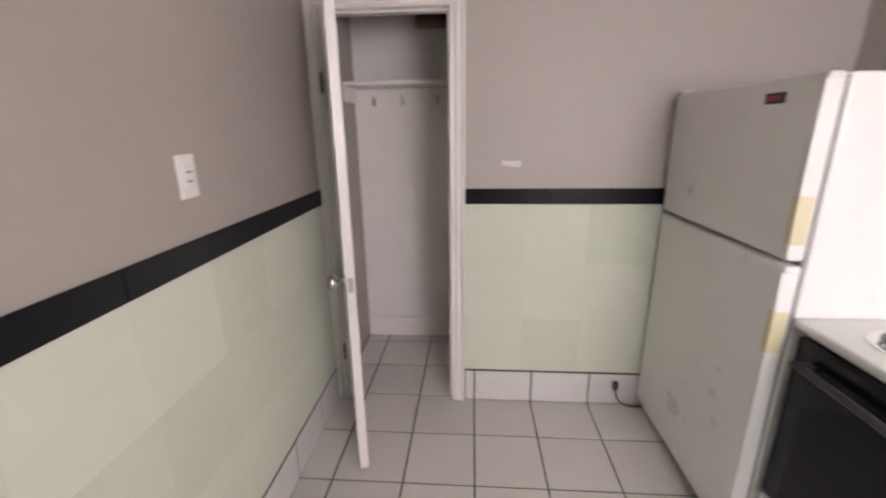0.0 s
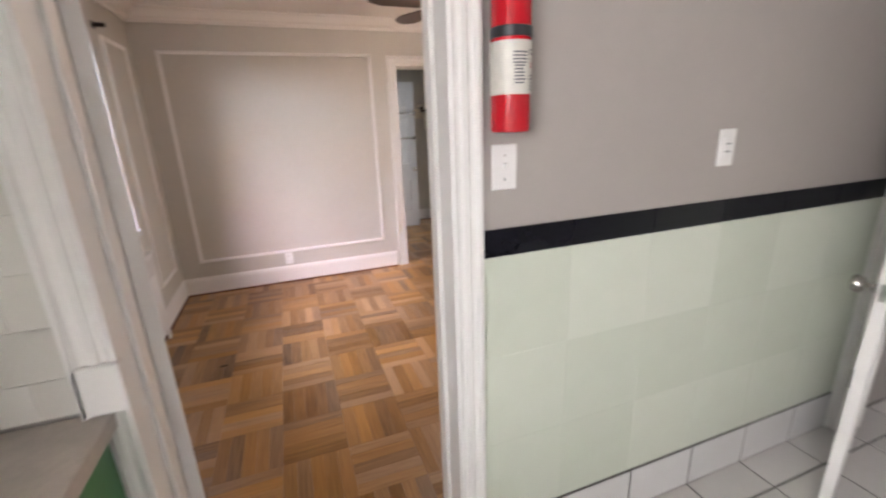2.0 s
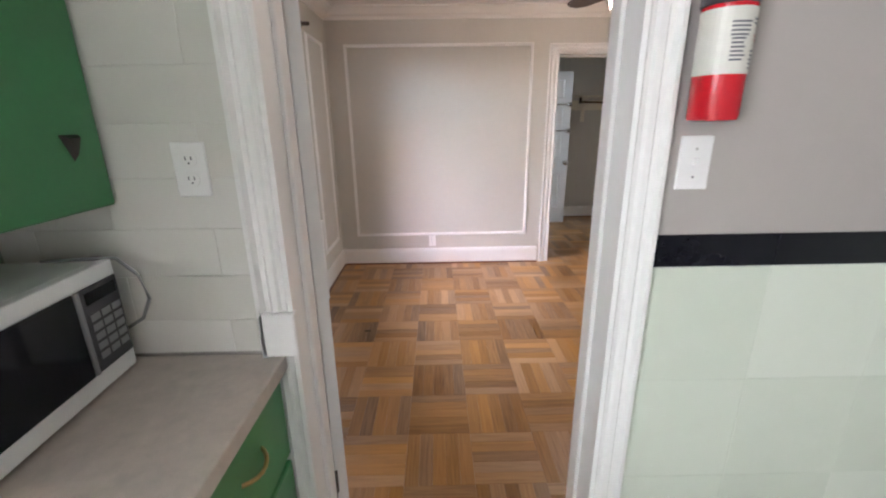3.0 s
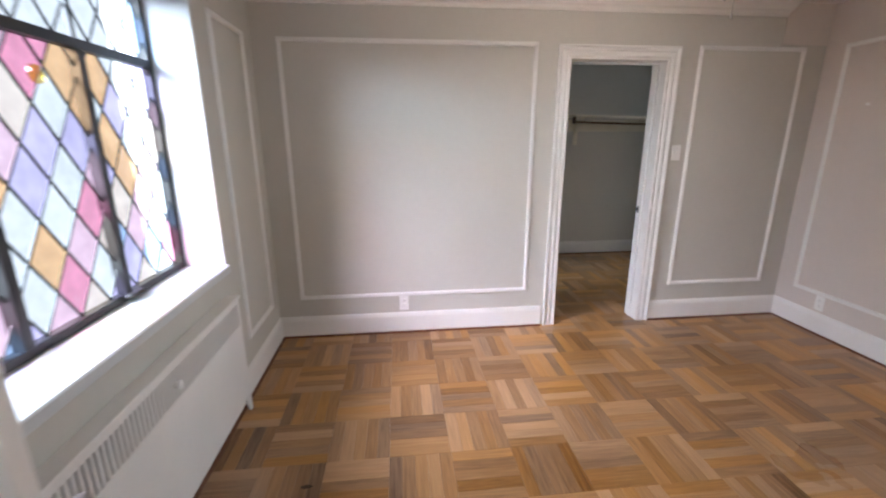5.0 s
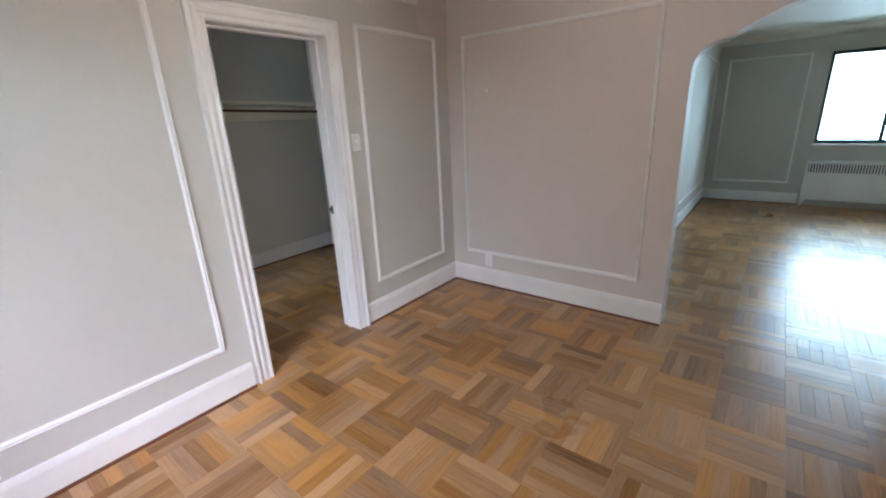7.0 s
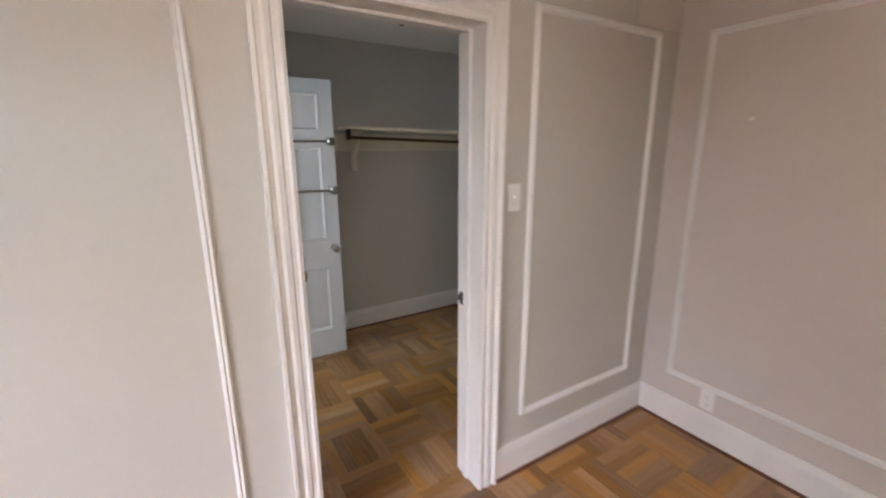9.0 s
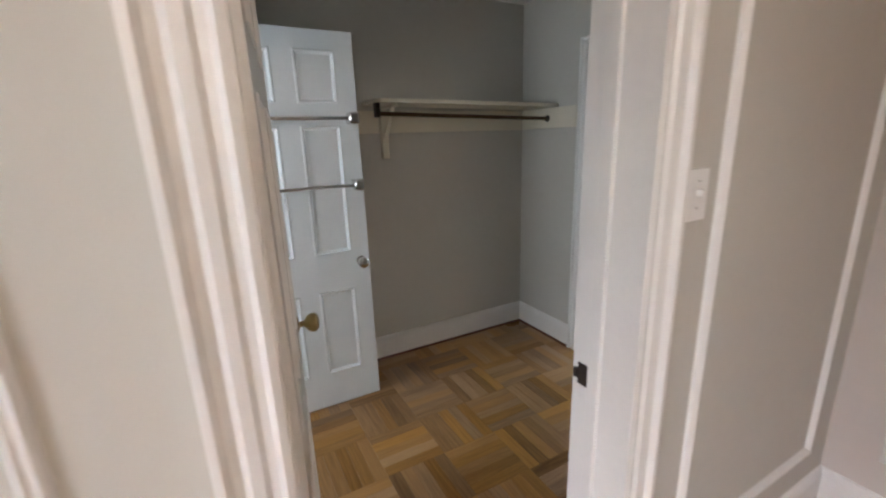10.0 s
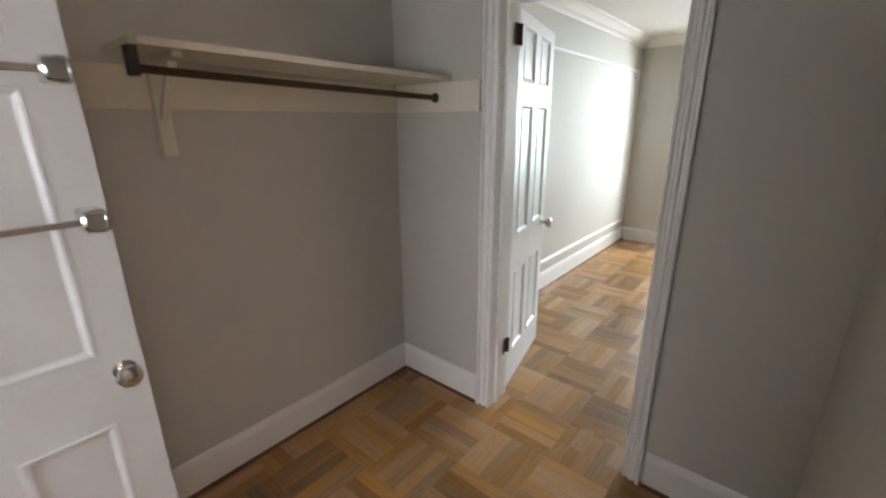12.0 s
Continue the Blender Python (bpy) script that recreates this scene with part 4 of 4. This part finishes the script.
lay(wains, "wall_tile", MK_N, 0.52, 2.386, 0.196, 1.125, 0.305, 0.31, 0.52, 0.196, 0.0055, GTILE)
lay(wains, "wall_tile", MK_E, -1.34, 0.33, 0.196, 1.125, 0.305, 0.31, 0.33, 0.196, 0.0055, GTILE)
part("tile_bed", boxes(((0.52, 1.0555, 0.196), (2.386, 1.0593, 1.125)), ((2.3857, -1.34, 0.196), (2.3893, 0.33, 1.125))), GTILE, wains)
border = tagged(empty("tile_border"), "glossy black border tiles along the wall", "tile border", kind="structure")
lay(border, "border_tile", MK_N, 0.52, 2.386, 1.126, 1.203, 0.305, 0.077, 0.52, 1.126, 0.008, BLACKT)
lay(border, "border_tile", MK_E, -1.34, 0.33, 1.126, 1.203, 0.305, 0.077, 0.33, 1.126, 0.008, BLACKT)
part("tile_bed", boxes(((0.52, 1.054, 1.126), (2.386, 1.0592, 1.203)), ((2.3848, -1.34, 1.126), (2.3888, 0.33, 1.203))), BLACKT, border)
splash = tagged(empty("backsplash"), "long cream glazed wall tiles above the counter", "backsplash", kind="structure")
lay(splash, "wall_tile", MK_N, -0.948, -0.386, 0.925, 2.43, 0.40, 0.1125, -0.46, 0.900, 0.006, STILE, stagger=0.18)
part("tile_bed", boxes(((-0.948, 1.0555, 0.925), (-0.386, 1.0593, 2.43))), STILE, splash)

# ---- kitchen: counter and cabinets ----
def cabinet_run():
    base = tagged(empty("base_cabinet", (-0.65, 0.4, 0)), "green painted base cabinet with brass pulls", "cabinet")
    part("cabinet_body", box(bmesh.new(), (-0.945, -0.60, 0.10), (-0.372, 1.04, 0.878), 0.002), GREEN, base)
    part("toe_kick", boxes(((-0.945, -0.60, 0.0), (-0.43, 1.04, 0.099))), DARKP, base)
    for y0, y1 in ((-0.59, -0.08), (-0.06, 0.45), (0.47, 1.03)):
        for z0, z1 in ((0.13, 0.62), (0.64, 0.865)):
            f = part("drawer_front" if z0 > 0.5 else "cabinet_door", box(bmesh.new(), (-0.3715, y0, z0), (-0.352, y1, z1), 0.004), GREEN, base)
            ym, zm = (y0 + y1) / 2 + 0.09, (z0 + z1) / 2 + (0.03 if z0 > 0.5 else 0.17)
            pts = [(-0.352, ym - 0.05, zm)] + [(-0.352 + 0.028 * math.sin(math.pi * k / 8), ym - 0.05 + 0.1 * k / 8, zm - 0.006 * math.sin(math.tau * k / 8)) for k in range(1, 8)] + [(-0.352, ym + 0.05, zm)]
            tube("pull_handle", pts, 0.0045, BRASS, f)
    top = part("countertop", box(bmesh.new(), (-0.948, -0.62, 0.88), (-0.335, 1.053, 0.920), 0.006, seg=2), COUNTER)
    tagged(top, "beige laminate countertop with a rounded front edge", "countertop")
    up = tagged(empty("wall_cabinet", (-0.95, 0.6, 1.30)), "green painted wall cabinet with dark triangular pull", "cabinet")
    part("cabinet_body", box(bmesh.new(), (-0.948, -0.20, 1.30), (-0.672, 1.050, 2.15), 0.002), GREEN, up)
    for y0, y1, yk in ((0.43, 1.042, 0.965), (-0.19, 0.41, 0.34)):
        d = part("cabinet_door", box(bmesh.new(), (-0.6715, y0, 1.298), (-0.652, y1, 2.14), 0.004), GREEN, up)
        bm = bmesh.new()
        tri = [(yk - 0.022, 1.445), (yk + 0.022, 1.445), (yk, 1.395)]
        a, b = [bm.verts.new((-0.652, y, z)) for y, z in tri], [bm.verts.new((-0.640, yk + (y - yk) * 0.6, 1.43 + (z - 1.43) * 0.6)) for y, z in tri]
        bm.faces.new(a), bm.faces.new(b)
        for k in range(3):
            bm.faces.new((a[k], a[(k + 1) % 3], b[(k + 1) % 3], b[k]))
        part("pull", bm, IRON, d, "dark bronze triangular pull")
    cap = part("chair_cap", box(bmesh.new(), (-0.386, 1.030, 0.921), (-0.300, 1.0595, 1.035), 0.004), WHITE)
    tagged(cap, "white painted block at the foot of the casing on the counter", "trim")


cabinet_run()


def microwave():
    root = tagged(empty("microwave", (-0.74, 0.68, 0.92)), "white microwave with dark door and control panel on the counter", "microwave")
    m = pose(-0.665, 1.005, 0.0, 0, 0, 3)
    part("case", box(bmesh.new(), (-0.272, -0.50, 0.935), (-0.02, 0.0, 1.185), 0.008, m=m, seg=2), APPL, root)
    part("front_frame", box(bmesh.new(), (-0.02, -0.50, 0.933), (0.0, 0.0, 1.187), 0.005, m=m, seg=2), APPL, root)
    d = part("door_window", box(bmesh.new(), (0.0, -0.49, 0.975), (0.006, -0.125, 1.155), 0.002, m=m), BLACKG, root)
    part("door_edge", box(bmesh.new(), (0.0, -0.122, 0.975), (0.008, -0.112, 1.155), 0.002, m=m), GREYP, d)
    p = part("control_panel", box(bmesh.new(), (0.0, -0.11, 0.975), (0.005, -0.006, 1.155), 0.002, m=m), DARKP, root)
    part("display", boxes(((0.005, -0.10, 1.12), (0.006, -0.016, 1.145)), m=m), BLACKG, p)
    for r in range(5):
        for c in range(3):
            part("key", boxes(((0.005, -0.098 + c * 0.03, 1.00 + r * 0.021), (0.0062, -0.074 + c * 0.03, 1.014 + r * 0.021)), m=m), GREYP, p)
    for x in (-0.24, -0.05):
        for y in (-0.46, -0.04):
            part("foot", turned([(0.012, 0.9205), (0.012, 0.936)], m @ pose(x, y, 0), 12), DARKP, root)
    tube("power_cord", [(-0.80, 0.99, 1.186), (-0.72, 0.985, 1.192), (-0.66, 1.01, 1.186), (-0.635, 1.03, 1.14), (-0.625, 1.035, 1.08), (-0.65, 1.035, 1.03), (-0.70, 1.03, 1.00)], 0.004, GREYP, root)


microwave()
wall_plate("outlet", "white outlet on the cream wall tiles", plane_pose((0, 1.054, 0), X, NY), -0.483, 1.368, "outlet")
wall_plate("light_switch", "white toggle switch plate under the fire extinguisher", MK_N, 0.602, 1.365, "toggle")
wall_plate("light_switch", "white rocker switch on the grey kitchen wall", MK_N, 1.40, 1.373, "rocker")


# ---- fire extinguisher ----
def extinguisher():
    ex, ey = 0.581, 0.990
    m = pose(ex, ey, 0)
    root = tagged(empty("fire_extinguisher", (ex, ey, 1.45)), "red fire extinguisher with paper label strapped to the wall", "fire extinguisher")
    part("cylinder", turned([(0.030, 1.452), (0.043, 1.455), (0.045, 1.462), (0.045, 1.76), (0.040, 1.795), (0.026, 1.82), (0.018, 1.83)], m, 32), RED, root, smooth=True)
    part("label", turned([(0.0455, 1.535), (0.0458, 1.536), (0.0458, 1.644), (0.0455, 1.645)], m, 32), PAPER, root, "cream paper label with dark print")
    part("strap", turned([(0.046, 1.652), (0.0475, 1.654), (0.0475, 1.672), (0.046, 1.674)], m, 32), DARKP, root, "black rubber strap")
    part("valve", box(bmesh.new(), (ex - 0.02, ey - 0.02, 1.83), (ex + 0.02, ey + 0.02, 1.875), 0.004), DARKP, root)
    part("handle", box(bmesh.new(), (ex - 0.012, ey - 0.10, 1.875), (ex + 0.012, ey + 0.02, 1.888), 0.003), DARKP, root)
    part("wall_bracket", boxes(((ex - 0.012, ey + 0.046, 1.56), (ex + 0.012, 1.059, 1.80))), DARKP, root)
    rg = random.Random(3)
    for a0, a1, z0, rows, mat in ((-112, -64, 1.622, 4, INK), (-52, -28, 1.600, 2, INKRED), (-58, -18, 1.575, 5, INK), (-108, -72, 1.595, 6, INK), (-60, -20, 1.627, 2, INK)):
        for r in range(rows):
            z, a, b = z0 - 0.007 * r, radians(a0), radians(a1 - rg.uniform(0, 12))
            bm = bmesh.new()
            top = [bm.verts.new((ex + 0.0462 * math.cos(a + (b - a) * k / 6), ey + 0.0462 * math.sin(a + (b - a) * k / 6), z)) for k in range(7)]
            low = [bm.verts.new((v.co.x, v.co.y, z - 0.0034)) for v in top]
            for k in range(6):
                bm.faces.new((top[k], top[k + 1], low[k + 1], low[k]))
            part("print_bar", bm, mat, root)


extinguisher()


# ---- refrigerator and stove ----
def refrigerator():
    root = tagged(empty("refrigerator", (2.0, -1.0, 0)), "white two-door refrigerator with worn yellowed handle edges", "refrigerator")
    x0, x1, fy = 1.535, 2.365, -0.61
    part("cabinet", box(bmesh.new(), (x0 + 0.004, -1.335, 0.03), (x1 - 0.004, fy - 0.062, 1.618), 0.008, seg=2), APPL, root)
    part("gasket", boxes(((x0 + 0.012, fy - 0.062, 0.06), (x1 - 0.012, fy - 0.050, 1.610))), GREYP, root)
    for z0, z1, n in ((0.06, 1.092, "fridge_door"), (1.106, 1.622, "freezer_door")):
        d = part(n, box(bmesh.new(), (x0, fy - 0.05, z0), (x1, fy, z1), 0.014, seg=3), APPL, root, smooth=True)
        part("edge_trim", box(bmesh.new(), (x0 - 0.004, fy - 0.040, z0 + 0.02), (x0 + 0.016, fy + 0.006, z1 - 0.02), 0.004, seg=2), APPL, d, smooth=True)
        part("handle_grip", box(bmesh.new(), (x0 - 0.006, fy - 0.036, z1 - 0.28 if z0 < 1 else z0 + 0.05), (x0 + 0.018, fy + 0.008, z1 - 0.14 if z0 < 1 else z0 + 0.19), 0.004, seg=2), YELLOWED, d, "yellowed worn handle edge")
    part("kick_plate", boxes(((x0 + 0.01, fy - 0.07, 0.0), (x1 - 0.01, fy - 0.045, 0.058))), GREYP, root)
    b = part("badge", box(bmesh.new(), (1.672, fy, 1.548), (1.760, fy + 0.003, 1.580), 0.001), DARKP, root, "small dark badge")
    part("badge_stripe", boxes(((1.688, fy + 0.003, 1.558), (1.744, fy + 0.0042, 1.571))), INKRED, b)
    part("hinge_cap", box(bmesh.new(), (x1 - 0.06, fy - 0.05, 1.623), (x1 - 0.01, fy - 0.005, 1.635), 0.003), APPL, root)
    for x in (x0 + 0.06, x1 - 0.06):
        part("foot", turned([(0.018, 0.0), (0.018, 0.032)], pose(x, -1.28, 0), 12), DARKP, root)
    cord = empty("plug", (2.38, -0.493, 0.13))
    tagged(cord, "black power plug and cord at the tile baseboard", "plug")
    part("plug_body", box(bmesh.new(), (2.352, -0.505, 0.105), (2.380, -0.480, 0.150), 0.004), DARKP, cord)
    tube("cord", [(2.358, -0.493, 0.11), (2.350, -0.497, 0.07), (2.350, -0.52, 0.035), (2.352, -0.56, 0.012), (2.355, -0.61, 0.006), (2.372, -0.68, 0.006)], 0.004, DARKP, cord)


refrigerator()


def stove():
    x0, x1, fy = 0.77, 1.525, -0.675
    root = tagged(empty("stove", (1.2, -1.0, 0)), "white electric stove with black oven door", "stove")
    part("stove_body", box(bmesh.new(), (x0, -1.335, 0.02), (x1, fy - 0.03, 0.905), 0.004), APPL, root)
    part("cooktop", box(bmesh.new(), (x0 - 0.003, -1.338, 0.906), (x1 + 0.003, fy + 0.012, 0.935), 0.010, seg=3), APPL, root, smooth=True)
    d = part("oven_door", box(bmesh.new(), (x0 + 0.01, fy - 0.029, 0.315), (x1 - 0.01, fy, 0.885), 0.006), BLACKG, root, "black glass oven door")
    bm = bmesh.new()
    rod(bm, (x0 + 0.06, fy + 0.035, 0.82), (x1 - 0.06, fy + 0.035, 0.82), 0.011, 12)
    part("oven_handle", bm, DARKP, d, smooth=True)
    for x in (x0 + 0.08, x1 - 0.08):
        part("handle_post", boxes(((x - 0.01, fy, 0.81), (x + 0.01, fy + 0.03, 0.83))), DARKP, d)
    part("storage_drawer", box(bmesh.new(), (x0 + 0.01, fy - 0.029, 0.06), (x1 - 0.01, fy, 0.305), 0.006), APPL, root)
    part("backguard", box(bmesh.new(), (x0, -1.338, 0.936), (x1, -1.28, 1.10), 0.008), APPL, root)
    for cx, cy, r in ((1.34, -0.84, 0.085), (1.34, -1.12, 0.105), (0.96, -0.84, 0.105), (0.96, -1.12, 0.085)):
        p = part("drip_pan", turned([(r + 0.02, 0.9352), (r + 0.022, 0.939), (r + 0.012, 0.940), (r, 0.9365), (0.02, 0.936)], pose(cx, cy, 0), 28), CHROME, root, smooth=True)
        bm, pts = bmesh.new(), [(cx + (0.02 + (r - 0.022) * k / 72) * math.cos(k * math.tau / 20), cy + (0.02 + (r - 0.022) * k / 72) * math.sin(k * math.tau / 20), 0.946) for k in range(73)]
        bm.free()
        tube("burner_coil", pts, 0.005, DARKP, p)


stove()

# ---- kitchen closet ----
cs = tagged(empty("coat_shelf", (2.9, 0.73, 1.75)), "white closet shelf above a hook board", "shelf")
part("shelf_board", box(bmesh.new(), (2.90, 0.402, 1.742), (3.149, 1.058, 1.762), 0.003), WHITE, cs)
part("hook_board", box(bmesh.new(), (3.132, 0.402, 1.585), (3.149, 1.058, 1.741), 0.002), WHITE, cs)
part("side_cleat", box(bmesh.new(), (2.90, 0.402, 1.65), (3.131, 0.418, 1.741), 0.002), WHITE, cs)
part("side_cleat", box(bmesh.new(), (2.90, 1.042, 1.65), (3.131, 1.058, 1.741), 0.002), WHITE, cs)
for y, x in ((0.93, 3.131), (0.745, 3.131), (0.52, 3.131)):
    hk = empty("coat_hook", (x, y, 1.66))
    tagged(hk, "small metal double coat hook on the board", "hook", group="coat hooks")
    part("hook_plate", box(bmesh.new(), (x - 0.004, y - 0.009, 1.635), (x, y + 0.009, 1.685), 0.001), NICKEL, hk)
    tube("hook_arm", [(x - 0.003, y, 1.67), (x - 0.03, y, 1.668), (x - 0.05, y, 1.685), (x - 0.052, y, 1.70)], 0.004, NICKEL, hk)
    tube("hook_arm", [(x - 0.003, y, 1.645), (x - 0.02, y, 1.635), (x - 0.03, y, 1.648)], 0.004, NICKEL, hk)
tagged(part("closet_baseboard", box(bmesh.new(), (3.138, 0.402, 0.0), (3.149, 1.058, 0.15), 0.003), WHITE), "white baseboard in the kitchen closet", "baseboard", kind="structure")
pp = tagged(empty("pipe", (2.9, 0.5, 2.12)), "dark brown wrapped pipe under the closet ceiling", "pipe")
part("pipe_body", lathe(bmesh.new(), [(0.055, 0.0), (0.062, 0.02), (0.062, 0.30)], aim((2.88, 0.62, 2.085), (2.95, 0.30, 2.105)), 20), PIPE, pp, smooth=True)
part("pipe_elbow", lathe(bmesh.new(), [(0.058, 0.0), (0.058, 0.34)], aim((2.89, 0.57, 2.10), (2.89, 0.57, 2.44)), 20), PIPE, pp, smooth=True)
bm = bmesh.new()
tag_pts = [(0.155, 1.340), (0.128, 1.334), (0.100, 1.336), (0.064, 1.338), (0.062, 1.308), (0.090, 1.306), (0.130, 1.314), (0.153, 1.316)]
a, b = [bm.verts.new((2.3885, y, z)) for y, z in tag_pts], [bm.verts.new((2.3895, y, z)) for y, z in tag_pts]
bm.faces.new(a), bm.faces.new(b[::-1])
for k in range(8):
    bm.faces.new((a[k], a[(k + 1) % 8], b[(k + 1) % 8], b[k]))
tagged(part("torn_sticker", bm, PAPER), "torn white paper sticker on the pink-grey wall", "sticker")


# ---- parquet: squares of five oak strips, turned by turns ----
SQ, N_STRIP = 0.30, 5
PX, PY = 0.18, 3.02
SW = SQ / N_STRIP


def plank_mesh(length, width):
    """One oak strip, slightly eased along its edges, with grain coordinates."""
    g, e, t = 0.0003, 0.0005, 0.012
    a, b = length / 2 - g, width / 2 - g
    co = [(-a, -b, -t), (a, -b, -t), (a, b, -t), (-a, b, -t), (-a, -b, -e), (a, -b, -e), (a, b, -e), (-a, b, -e),
          (-a + e, -b + e, 0), (a - e, -b + e, 0), (a - e, b - e, 0), (-a + e, b - e, 0)]
    fa = [(0, 1, 5, 4), (1, 2, 6, 5), (2, 3, 7, 6), (3, 0, 4, 7), (4, 5, 9, 8), (5, 6, 10, 9), (6, 7, 11, 10), (7, 4, 8, 11), (8, 9, 10, 11)]
    return co, fa


def planks_in(x0, y0, x1, y1):
    """Strips that fill a rectangle of floor: middle, length, width, turned."""
    out = []
    for i in range(math.floor((x0 - PX) / SQ), math.ceil((x1 - PX) / SQ)):
        for j in range(math.floor((y0 - PY) / SQ), math.ceil((y1 - PY) / SQ)):
            ax, ay = PX + i * SQ, PY + j * SQ
            turned_sq = (i + j) % 2 == 0
            for k in range(N_STRIP):
                r = (ax + k * SW, ay, ax + (k + 1) * SW, ay + SQ) if turned_sq else (ax, ay + k * SW, ax + SQ, ay + (k + 1) * SW)
                r = (max(r[0], x0), max(r[1], y0), min(r[2], x1), min(r[3], y1))
                w, h = r[2] - r[0], r[3] - r[1]
                if w > 0.006 and h > 0.006:
                    out.append(((r[0] + r[2]) / 2, (r[1] + r[3]) / 2, h if turned_sq else w, w if turned_sq else h, turned_sq))
    return out


co0, fa0 = plank_mesh(SQ, SW)
full_plank = bpy.data.meshes.new("plank")
full_plank.from_pydata(co0, [], fa0)
uvl = full_plank.uv_layers.new(name="grain")
for lp in full_plank.loops:
    p = full_plank.vertices[lp.vertex_index].co
    uvl.data[lp.index].uv = (p.x, p.y)
full_plank.materials.append(PLANK)


def parquet(name, label, areas, near=None):
    """A floor of strips; those within the near stretch are parts of their own, the rest one joined part."""
    root = tagged(empty(name), label, "floor", kind="structure")
    co, fa, uv, singles = [], [], [], 0
    for area in areas:
        for x, y, length, width, t in planks_in(*area):
            z = 0.0 + 0.0003 * math.sin(x * 37.1 + y * 53.7)
            whole = abs(length - SQ) < 1e-4 and abs(width - SW) < 1e-4
            if near and whole and singles < 300 and near[0] < x < near[2] and near[1] < y < near[3]:
                ob = new("plank", full_plank)
                ob.matrix_basis = pose(x, y, z, 0, 0, 90 if t else 0)
                ob.parent = root
                singles += 1
                continue
            c, f = plank_mesh(length, width)
            o = len(co)
            co += [(x - p[1], y + p[0], z + p[2]) if t else (x + p[0], y + p[1], z + p[2]) for p in c]
            fa += [tuple(o + q for q in g) for g in f]
            uv += [(c[q][0], c[q][1]) for g in f for q in g]
    me = bpy.data.meshes.new("planks")
    me.from_pydata(co, [], fa)
    lay = me.uv_layers.new(name="grain")
    lay.data.foreach_set("uv", [q for p in uv for q in p])
    me.materials.append(PLANKS)
    ob = tagged(new("planks", me), kind="stuff")
    ob.parent = root
    return root


parquet("floor_dining", "oak parquet of squares in alternating directions, worn and waxed",
        [(-0.97, 1.20, 3.2, 4.39), (-0.305, 1.06, 0.45, 1.20), (1.21, 4.39, 1.93, 4.54)], (-0.9, 2.0, 1.6, 4.1))
parquet("floor_hall", "darker worn oak parquet in the hall", [(1.10, 4.54, 3.31, 6.49), (3.31, 5.105, 3.46, 5.83)], (1.5, 4.9, 3.3, 6.4))
parquet("floor_bedroom", "sunlit oak parquet in the bedroom", [(3.46, 3.10, 7.35, 6.42)], (3.5, 5.2, 5.6, 6.4))
parquet("floor_living", "oak parquet in the living room with window glare", [(3.36, -1.5, 8.35, 2.95), (3.2, 1.29, 3.36, 2.54)], (3.4, 1.0, 5.6, 2.9))
tagged(part("floor_knot", turned([(0.022, 0.0005), (0.020, 0.0016)], pose(-0.485, 2.881, 0) @ Matrix.Diagonal((1.3, 0.5, 1, 1)), 10), KNOT), "small dark knot in an oak floor strip", "knot")
